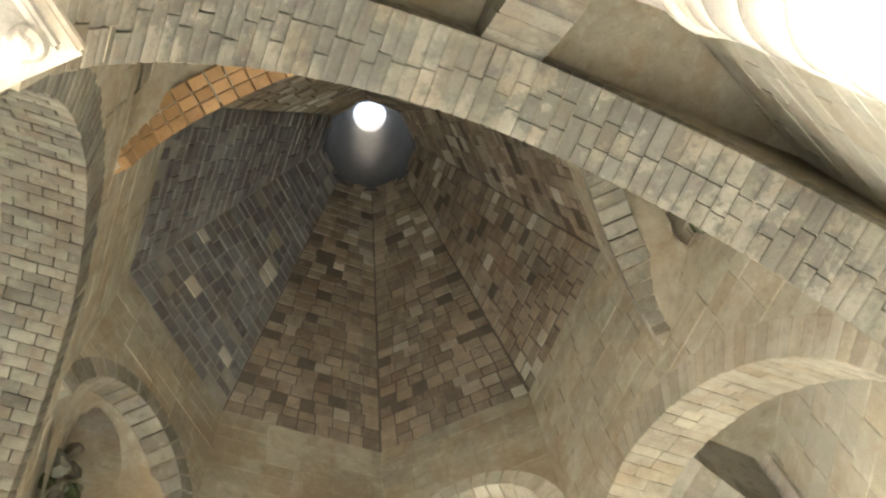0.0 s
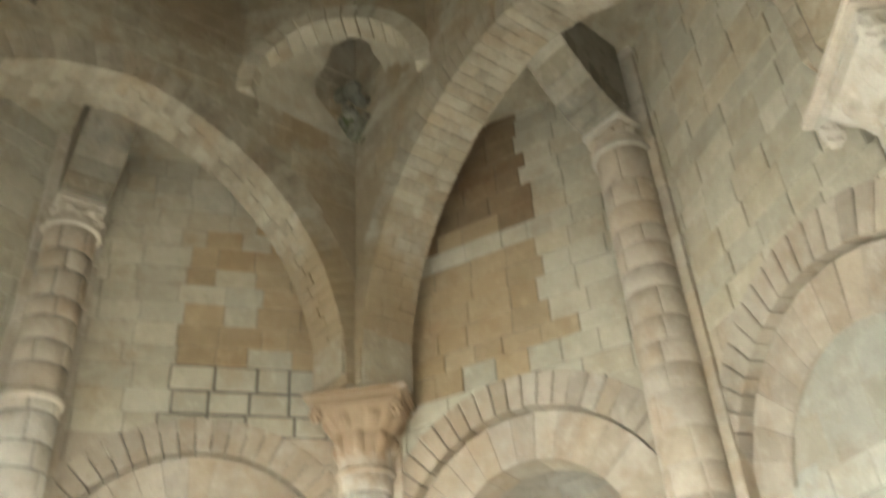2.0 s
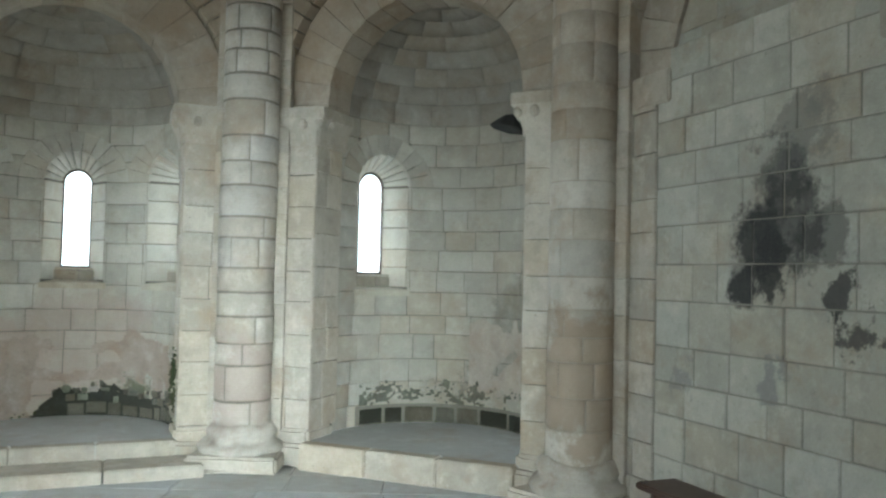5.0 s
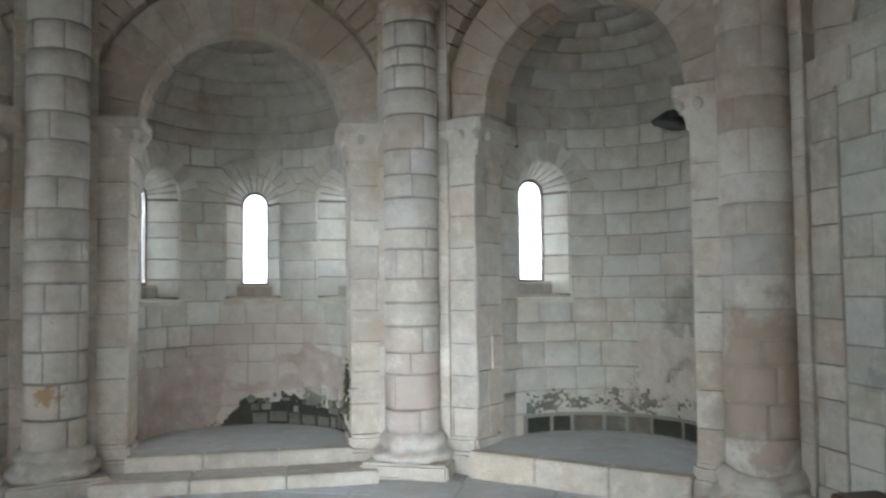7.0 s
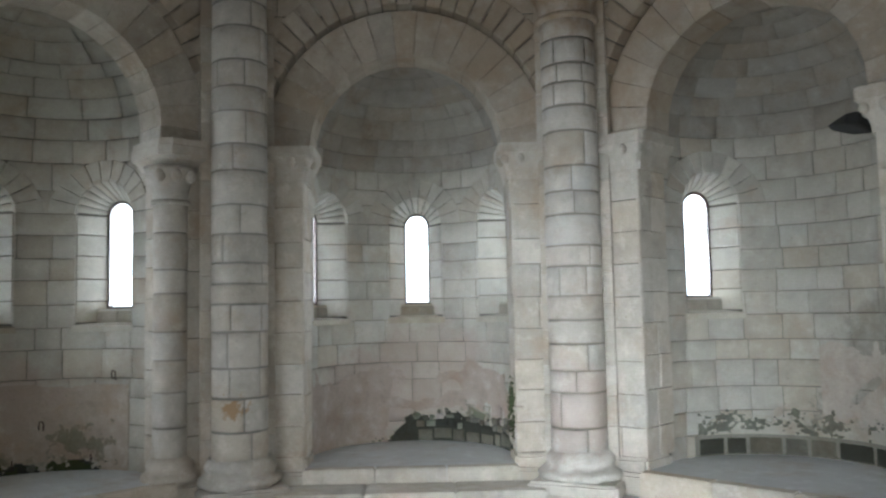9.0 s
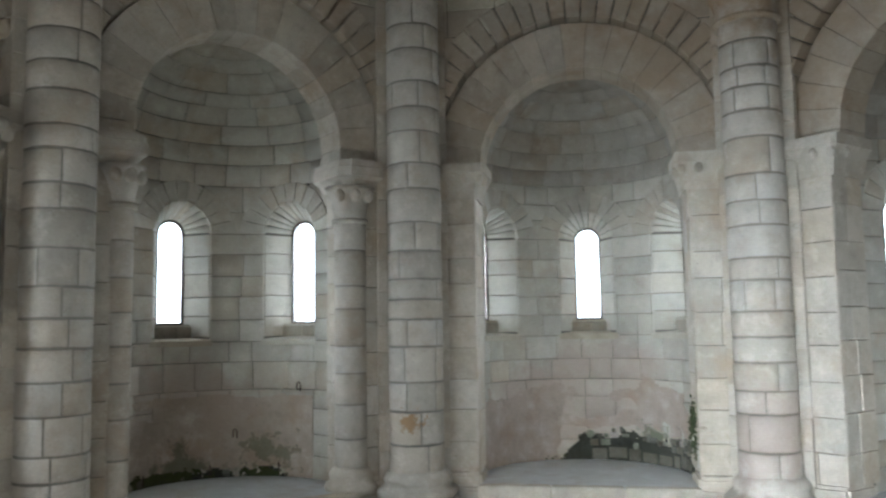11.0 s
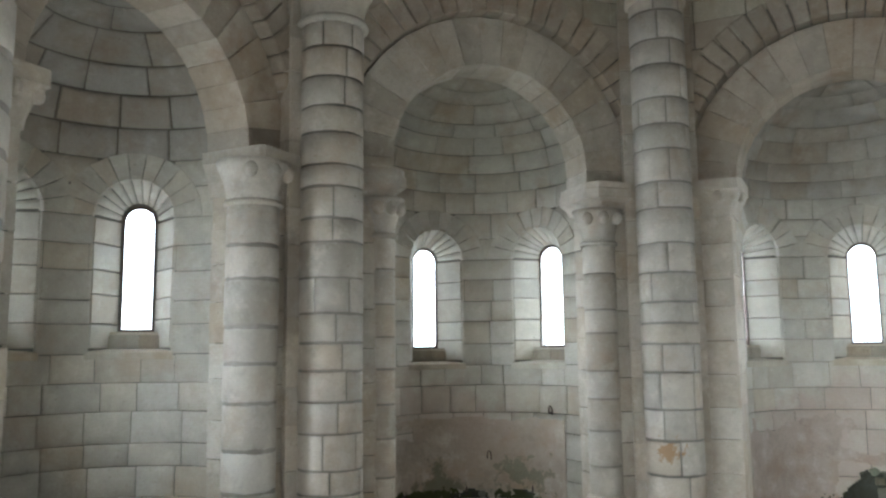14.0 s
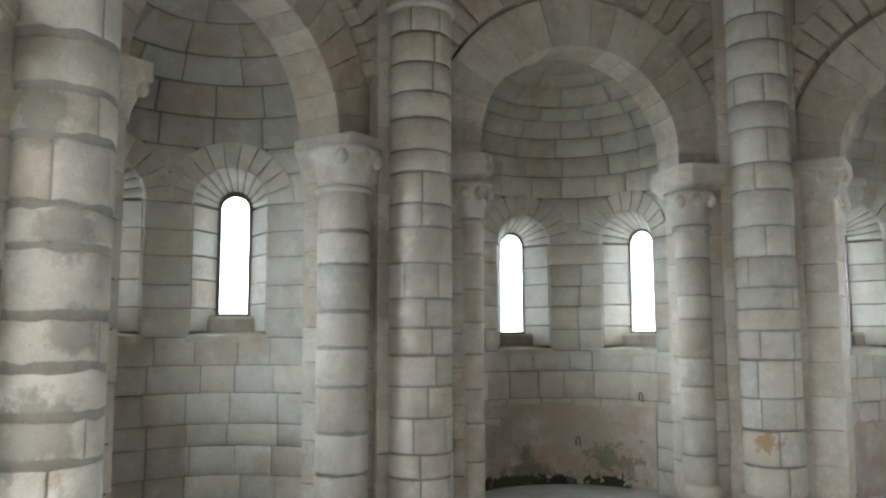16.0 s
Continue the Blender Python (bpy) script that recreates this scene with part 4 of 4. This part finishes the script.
# ---- pyramid and lantern ----
P_TOP, P_R = 15.3, 0.72
slope = math.hypot(P_TOP - PYR_Z, ARCH_IN - P_R)
for k in range(8):
    f = frame_of(45 * k)

    def pyr(a, b, d, f=f):
        t = b / slope
        return f(a * ((ARCH_IN - (ARCH_IN - P_R) * t) / ARCH_IN), ARCH_IN - (ARCH_IN - P_R) * t + d, PYR_Z + (P_TOP - PYR_Z) * t)

    full = ARCH_IN * math.tan(radians(22.5))
    face = slab("pyramid_wall_%d" % (k + 1), pyr, [-full - 0.03, full + 0.03], steps(-0.05, slope, 0.5), lambda a, b: False, 0.012, 0.5, M_PYR_PALEJOINT if k in (2, 3) else M_PYR_JOINT, label="soot-dark face of the pyramid vault")
    facing(pyr, courses(0, slope, 0.165), lambda b0, b1: [(-full + 0.01, full - 0.01)], M_PYR_GREY if k in (2, 3) else M_PYR, face, 0.23, squeeze=lambda b: (ARCH_IN - (ARCH_IN - P_R) * b / slope) / ARCH_IN, rough=0.014, flecks=0.01 if k in (2, 3) else 0.07, gap=0.018)
bm = bmesh.new()
# shaft round the oculus; its dark is painted by the near-black stone
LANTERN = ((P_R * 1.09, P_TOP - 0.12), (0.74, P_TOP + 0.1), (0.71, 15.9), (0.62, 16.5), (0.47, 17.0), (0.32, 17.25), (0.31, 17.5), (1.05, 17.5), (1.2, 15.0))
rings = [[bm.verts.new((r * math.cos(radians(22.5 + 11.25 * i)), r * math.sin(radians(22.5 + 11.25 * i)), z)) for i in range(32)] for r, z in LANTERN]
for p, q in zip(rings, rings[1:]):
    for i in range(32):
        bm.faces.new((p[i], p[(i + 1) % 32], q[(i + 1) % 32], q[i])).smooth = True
tagged(part("lantern_wall", bm, M_NEAR_BLACK, None), "lantern shaft open to the sky, its shade put into near-black stone", kind="structure")

bm = bmesh.new()
rings = [[bm.verts.new((r * math.cos(radians(22.5 + 45 * i)), r * math.sin(radians(22.5 + 45 * i)), z)) for i in range(8)] for r, z in ((3.42, PYR_Z - 0.02), (1.25, 15.7))]
for i in range(8):
    bm.faces.new((rings[0][i], rings[0][(i + 1) % 8], rings[1][(i + 1) % 8], rings[1][i]))
tagged(part("roof", bm, M_PEND, None), "stone pyramid roof", kind="structure")

# ---- floor, steps, ground ----
bm = bmesh.new()
bmesh.ops.create_grid(bm, x_segments=2, y_segments=2, size=400)
for v in bm.verts:
    v.co.z = -0.06
tagged(part("ground", bm, M_GROUND, None), "pale gravel ground outside", kind="structure")
floor = slab("floor", lambda a, b, d: Vector((a, b, -d)), [-6.2, 6.2], [-6.2, 6.2], lambda a, b: False, 0.012, 0.05, M_MORTAR, label="grey stone slab floor")
flo = lambda a, b, d: Vector((a, b, -d))  # noqa: E731
facing(flo, courses(-4.4, 4.9, 0.6), lambda b0, b1: [(-4.9, 4.9)], M_FLOOR, floor, 0.9, rough=0.002, deep=0.02, gap=0.006, name="floor_slab")

for key in "abcd":
    f = frame_of(BEAR[key])
    bm = bmesh.new()
    n = 24
    pts = [(-OPEN, W - 0.02), (OPEN, W - 0.02)] + [(math.cos(math.pi * i / n) * (APSE_R + 0.03), APSE_W + math.sin(math.pi * i / n) * (APSE_R + 0.03)) for i in range(n + 1)]
    lo, hi = [bm.verts.new(f(a, w_, -0.03)) for a, w_ in pts], [bm.verts.new(f(a, w_, 0.23)) for a, w_ in pts]
    bm.faces.new(hi)
    bm.faces.new(lo[::-1])
    for i in range(len(pts)):
        bm.faces.new((lo[i], lo[(i + 1) % len(pts)], hi[(i + 1) % len(pts)], hi[i]))
    tagged(part("apse_floor_" + key, bm, M_FLOOR, None), "raised smooth grey apse floor", kind="structure")
    for i in range(3):
        box("step_stone_" + key, f, (-1.0 + i * 0.668, W - 0.17, -0.02), (-0.34 + i * 0.668, W - 0.015, 0.236), M_STONE, None, 0.012, "pale worn step stone")["kind"] = "structure"
f = fc
for i in range(3):
    box("low_step", f, (-1.2 + i * 0.8, W - 0.62, -0.02), (-0.41 + i * 0.8, W - 0.18, 0.11), M_STONE, None, 0.012, "low worn stone step")["kind"] = "structure"


# ---- jamb colonnettes ----
def jamb_column(key, s, r, label):
    """A half-round shaft on the edge of an opening, with a flaring capital under the impost."""
    f = frame_of(BEAR[key])
    at = f(s * (OPEN + 0.05), W + 0.02 + r * 0.5, 0)
    col = thing("colonnette", at, label, "column", "colonnettes beside the apses")
    top = 2.70 if key == "b" else SPRING - 0.42
    lathe("core", at, [(r - 0.005, 0.2), (r - 0.005, top)], M_COLUMN_MORTAR, col, seg=24)
    mid = math.atan2(-at.y, -at.x)
    g = lambda a, b, d: at + Vector((math.cos(mid + a / r) * (r - d), math.sin(mid + a / r) * (r - d), b))  # noqa: E731
    lim = radians(140) * r
    for b0, b1 in courses(0.42, top, 0.3):
        slab_piece(g, -lim, lim, b0 + 0.007, b1 - 0.007, rnd.uniform(-0.003, 0.003), 0.05, M_COLUMN, col, 0.05, name="drum", c=0.006, wear=0.012 if key == "a" else 0.0)
    lathe("astragal", at, [(r - 0.02, top - 0.02), (r + 0.02, top - 0.015), (r + 0.028, top + 0.005), (r + 0.015, top + 0.03), (r - 0.02, top + 0.03)], M_COLUMN, col, seg=24)
    lathe("capital", at, [(r, top + 0.03), (r + 0.01, top + 0.1), (r + 0.035, top + 0.2), (r + 0.075, top + 0.28), (r + 0.09, top + 0.33)], M_COLUMN, col, seg=24, label="small leaf capital with curled corners")
    for q in (-0.7, 0.0, 0.7):
        bm = bmesh.new()
        bmesh.ops.create_uvsphere(bm, u_segments=12, v_segments=8, radius=0.05)
        c = at + Vector((math.cos(mid + q) * (r + 0.06), math.sin(mid + q) * (r + 0.06), top + 0.24))
        for v in bm.verts:
            v.co = c + Vector((v.co.x, v.co.y, v.co.z * 1.25))
        part("volute", bm, M_COLUMN, col)
    lathe("base_moulding", at, [(r + 0.09, 0.2), (r + 0.1, 0.25), (r + 0.08, 0.29), (r + 0.04, 0.32), (r + 0.05, 0.36), (r + 0.04, 0.39), (r, 0.43)], M_COLUMN, col, seg=24, label="worn roll moulding", worn=0.02)


jamb_column("a", 1, 0.2, "rough limestone half column beside the apse arch")
jamb_column("b", 1, 0.15, "smooth pale colonnette with a volute capital")
jamb_column("b", -1, 0.11, "slender pale colonnette with a leaf capital")


# ---- worn plaster, rubble and moss in the apses ----
def apse_map(key):
    f = frame_of(BEAR[key])
    return lambda a, b, d: f(math.sin(a / APSE_R) * (APSE_R + d), APSE_W + math.cos(a / APSE_R) * (APSE_R + d), b)


def plaster(key, a0, a1, z0, z1, seed, bare=(), label="", mat=M_PLASTER, wave=1.4, holes=0.42):
    """A thin coat of plaster with ragged edges; bare: stretches where the stones show."""
    m = apse_map(key)

    def gone(a, b):
        wob = 0.16 * noise.noise(Vector((a * 2.2, b * 3.5, seed))) + 0.07 * noise.noise(Vector((a * 8, b * 8, seed + 3)))
        if b > z1 + wob * wave or b < z0 or noise.noise(Vector((a * 1.7, b * 2.6, seed + 9))) > holes:
            return True
        return any(p0 < a + wob * 0.6 < p1 and q0 < b + wob < q1 for p0, p1, q0, q1 in bare)

    slab("plaster_" + key, m, steps(a0, a1, 0.02), steps(z0, z1 + 0.25, 0.015), gone, -0.009, 0.02, mat, label=label)


plaster("c", -1.5, 1.5, 0.23, 1.0, 1.0, [(-0.3, 1.6, 0.2, 0.58), (-0.25, 0.55, 0.72, 0.9)], "pinkish plaster, flaking off the apse wall")
plaster("b", -1.5, 1.3, 0.23, 1.03, 5.0, [(-0.9, 0.9, 0.2, 0.3), (-0.75, -0.4, 0.83, 1.0)], "brownish grey plaster, damp and worn", M_PLASTER_B, 0.25, 0.6)
plaster("d", 0.0, 1.5, 0.5, 1.25, 8.0, [], "grey-brown damp plaster", M_PLASTER_B)


def rock(place, size, mat, parent, name):
    bm = bmesh.new()
    bmesh.ops.create_icosphere(bm, subdivisions=2, radius=1)
    q = Euler((rnd.uniform(0, 6), rnd.uniform(0, 6), rnd.uniform(0, 6))).to_matrix()
    off = Vector((rnd.random() * 50, rnd.random() * 50, 0))
    for v in bm.verts:
        n = v.co.normalized()
        k = 1 + 0.45 * noise.noise(n * 1.4 + off)
        v.co = place + q @ Vector((n.x * size * 1.25, n.y * size, n.z * size * 0.7)) * k
    return part(name, bm, mat, parent)


def rubble(key, a0, a1, z0, top, count):
    m = apse_map(key)
    wall = bpy.data.objects["apse_wall_" + key]
    for i in range(count):
        a = a0 + (a1 - a0) * (i + rnd.random()) / count
        z = z0 + rnd.random() * max(top(a) - z0, 0.02)
        rock(m(a, z, rnd.uniform(0.0, 0.02)), rnd.uniform(0.022, 0.055), M_RUBBLE if rnd.random() < 0.5 else M_PALEFLECK, wall, "rubble_stone")


def damp_patch(key, a0, a1, z1, seed, label):
    """A dark broken place in the facing, ragged at the top."""
    m = apse_map(key)

    def gone(a, b):
        wob = 0.14 * noise.noise(Vector((a * 3, seed, 0))) + 0.05 * noise.noise(Vector((a * 11, b * 9, seed)))
        fade = min(1.0, (a - a0) * 4, (a1 - a) * 6)
        return b > 0.23 + (z1 - 0.23) * fade + wob * fade

    slab("damp_patch_" + key, m, steps(a0, a1, 0.025), steps(0.225, z1 + 0.16, 0.02), gone, -0.02, 0.02, M_DAMP, label=label)


damp_patch("c", -0.3, 1.5, 0.5, 2.0, "dark mossy hole in the broken plaster")
damp_patch("b", -1.25, 1.0, 0.29, 4.0, "dark damp strip along the foot of the wall")
m_c = apse_map("c")
hole = bpy.data.objects["damp_patch_c"]
for low, high, wide, mats in ((0.235, 0.36, (0.12, 0.24), (M_DAMPSTONE, M_DAMP, M_DAMPSTONE)), (0.37, 0.45, (0.06, 0.15), (M_DAMPSTONE, M_DAMPSTONE, M_RUBBLE, M_DAMP, M_JOINT)), (0.455, 0.51, (0.05, 0.13), (M_RUBBLE, M_DAMPSTONE, M_RUBBLE, M_PLASTER))):
    a = -0.12 + (low - 0.235)
    while a < 1.4:
        w_ = rnd.uniform(*wide)
        dz = 0.02 * math.sin(a * 6) + rnd.uniform(-0.012, 0.012)
        slab_piece(m_c, a + 0.008, a + w_ - 0.008, max(low + dz, 0.23), high + dz + rnd.uniform(-0.01, 0.015), -0.022 + rnd.uniform(-0.012, 0.004), 0.02, rnd.choice(mats), hole, 0.06, name="rubble_stone", c=0.012)
        a += w_
rubble("c", -0.1, 1.4, 0.46, lambda a: 0.53 + 0.05 * math.sin(a * 5), 16)
rubble("b", -0.9, 1.0, 0.24, lambda a: 0.29, 14)

# low course of dark squared stones with pale joints
m_d = apse_map("d")
bed = slab("joint_bed", m_d, steps(-1.25, 1.3, 0.1), [0.22, 0.425], lambda a, b: False, -0.014, 0.02, M_JOINT, label="pale mortar bed of the lowest course")
a = -1.22
while a < 1.2:
    w_ = rnd.uniform(0.2, 0.4)
    slab_piece(m_d, a + 0.009, min(a + w_, 1.29) - 0.009, 0.235, 0.405 - rnd.uniform(0, 0.02), -0.018, 0.02, M_DAMPSTONE if rnd.random() < 0.7 else M_DAMP, bed, 0.1, c=0.012)
    a += w_


def crust(key, a0, a1, z0, z1, seed, thick, mat, label, proud):
    """Ragged remains of a coat on the wall, thinning out upwards."""
    def gone(p, q):
        k = (q - z0) / (z1 - z0)
        n = 0.8 * noise.noise(Vector((p * 5, q * 7, seed))) + 0.9 * noise.noise(Vector((p * 21, q * 26, seed)))
        return n < (k - 0.5) * thick
    slab("crust_" + key, apse_map(key), steps(a0, a1, 0.016), steps(z0, z1, 0.014), gone, proud, 0.02, mat, label=label)


crust("d", -1.2, 1.3, 0.43, 0.7, 12.0, 2.0, M_RUBBLE, "dark grey crust of broken plaster", -0.012)
crust("d", -1.1, 1.2, 0.43, 0.62, 15.0, 0.9, M_PALEFLECK, "pale flakes of lime", -0.016)
rubble("d", -0.5, 1.2, 0.6, lambda a: 0.68, 9)


def moss(key, a, z, w_, h, n):
    m = apse_map(key)
    bm = bmesh.new()
    for i in range(n):
        c = m(a + rnd.gauss(0, w_), max(z + rnd.gauss(0, h), 0.24), 0.0)
        r = rnd.uniform(0.008, 0.02)
        t = bmesh.ops.create_icosphere(bm, subdivisions=1, radius=r)
        for v in t["verts"]:
            v.co = c + v.co * rnd.uniform(0.7, 1.3)
    ob = part("moss", bm, M_MOSS, None)
    tagged(ob, "dark green moss growing on damp apse stones", "moss", kind="stuff")


moss("c", 0.6, 0.26, 0.4, 0.015, 260)
moss("b", -0.5, 0.25, 0.35, 0.012, 240)

# broken stone stub in the fourth apse
bm = bmesh.new()
lower = [bm.verts.new(fd(0.66 - 0.28 * q, APSE_W + 0.62 - p, 3.17 + z)) for q, p, z in ((0, 0.34, 0.0), (0.35, 0.42, 0.01), (0.9, 0.3, 0.03), (1.0, 0.1, 0.03), (0.6, -0.1, 0.0), (0, -0.15, 0.0))]
upper = [bm.verts.new(fd(0.66 - 0.25 * q, APSE_W + 0.62 - p * 0.8, 3.26 + z)) for q, p, z in ((0, 0.34, 0.04), (0.35, 0.42, 0.02), (0.9, 0.3, -0.02), (1.0, 0.1, -0.02), (0.6, -0.1, 0.03), (0, -0.15, 0.04))]
bm.faces.new(lower)
bm.faces.new(upper)
for q in range(6):
    bm.faces.new((lower[q - 1], lower[q], upper[q], upper[q - 1]))
bmesh.ops.recalc_face_normals(bm, faces=bm.faces)
bmesh.ops.bevel(bm, geom=bm.edges[:], offset=0.012, segments=2, affect="EDGES")
stub = part("stone_stub", bm, M_NEAR_BLACK, None)
tagged(stub, "dark broken stone slab sticking out of the wall", "stone")

# damp broken edge of the pier beside the third apse
for i in range(14):
    rock(fc(OPEN + rnd.uniform(-0.01, 0.12), W + rnd.uniform(0.0, 0.25), rnd.uniform(0.3, 0.75)), rnd.uniform(0.04, 0.08), M_STONE, bpy.data.objects["wall_c"], "broken_stone")


bm = bmesh.new()
for i in range(420):
    r = rnd.uniform(0.006, 0.014)
    z = rnd.gauss(0.72, 0.1)
    c = fc(OPEN - 0.015 - abs(rnd.gauss(0, 0.012)), W + 0.16 + rnd.gauss(0, 0.09), z)
    for v in bmesh.ops.create_icosphere(bm, subdivisions=1, radius=r)["verts"]:
        v.co = c + v.co * rnd.uniform(0.7, 1.3)
tagged(part("moss", bm, M_MOSS, None), "yellow-green moss on the broken edge of a pier", "moss", kind="stuff")

# iron hooks and pins in the second apse
def iron(name, key, a, z, bends, label):
    """A thin rod through bends (sideways, out of the wall, up) with its foot in the wall."""
    m = apse_map(key)
    bm = bmesh.new()
    pts = [m(a + x, z + y, -out) for x, out, y in bends]
    rings = []
    for i, p in enumerate(pts):
        t = (pts[min(i + 1, len(pts) - 1)] - pts[max(i - 1, 0)]).normalized()
        s = t.cross(Vector((0.31, 0.52, 0.79))).normalized()
        u = t.cross(s)
        rings.append([bm.verts.new(p + (s * math.cos(q * 1.0472) + u * math.sin(q * 1.0472)) * 0.007) for q in range(6)])
    for r0, r1 in zip(rings, rings[1:]):
        for q in range(6):
            bm.faces.new((r0[q - 1], r0[q], r1[q], r1[q - 1]))
    bm.faces.new(rings[0])
    bm.faces.new(rings[-1])
    bmesh.ops.recalc_face_normals(bm, faces=bm.faces)
    tagged(part(name, bm, M_IRON, None), label, "hook" if "hook" in name else "pin", "iron fittings in the apse wall")


HOOK = ((0.0, -0.02, 0.0), (0.0, 0.05, 0.0), (0.0, 0.055, 0.05), (0.01, 0.055, 0.075), (0.03, 0.055, 0.075), (0.04, 0.05, 0.05), (0.04, 0.045, -0.015))
PIN = ((0.0, -0.02, 0.0), (0.0, 0.035, 0.0), (0.0, 0.04, 0.04), (0.0, 0.04, -0.06))
for a, z in ((1.13, 1.1), (0.41, 0.63)):
    iron("iron_hook", "b", a, z, HOOK, "small rusty iron hook fixed in the wall")
for a, z in ((-0.55, 0.31), (0.18, 0.32), (0.9, 0.34)):
    iron("iron_pin", "b", a, z, PIN, "short rusty iron pin standing by the wall")



def moss_patch(key, a, z, w_, h, seed):
    """A thin ragged cushion of moss clinging to the wall."""
    def gone(p, q):
        k = ((p - a) / w_) ** 2 + ((q - z) / h) ** 2
        return k + 1.6 * noise.noise(Vector((p * 9, q * 9, seed))) + 0.9 * noise.noise(Vector((p * 27, q * 27, seed))) > 0.75
    ob = slab("moss_patch", apse_map(key), steps(a - 1.4 * w_, a + 1.4 * w_, 0.012), steps(max(0.235, z - 1.4 * h), z + 1.4 * h, 0.012), gone, -0.022, 0.02, M_MOSS, kind="stuff")
    tagged(ob, "green moss clinging to damp wall stones", "moss", kind="stuff")


moss_patch("b", -0.25, 0.27, 0.5, 0.07, 3)
moss_patch("b", 0.7, 0.27, 0.35, 0.05, 4)
moss("d", 0.4, 0.245, 0.5, 0.012, 160)


# ---- bench ----
def bench():
    f = fe
    ob = thing("bench", f(0.25, 3.74, 0), "dark brown wooden bench against the wall", "bench")
    box("seat", f, (-0.62, 3.58, 0.405), (1.15, 3.9, 0.45), M_WOOD, ob, 0.012)
    for u0 in (-0.5, 1.0):
        box("leg", f, (u0 - 0.025, 3.63, 0.0), (u0 + 0.025, 3.87, 0.405), M_WOOD, ob, 0.008)
    box("stretcher", f, (-0.475, 3.73, 0.2), (0.975, 3.77, 0.29), M_WOOD, ob, 0.006)


bench()


# fallen stones and weeds lying in the flues
for k, bear in enumerate((0, -90, 180, 90)):
    f = frame_of(bear)
    vault = bpy.data.objects["squinch_vault_%d" % (k + 1)]
    for i in range(16):
        z = 8.2 + 0.75 * rnd.random()
        rock(f(0.05 + rnd.uniform(-0.3, 0.3) * min(1, (z - 8.05) * 1.5), ARCH_IN + rnd.uniform(0.72, 0.9), z), rnd.uniform(0.06, 0.12), (M_RUBBLE, M_DAMPSTONE, M_MOSS, M_RUBBLE)[i % 4], vault, "fallen_stone")
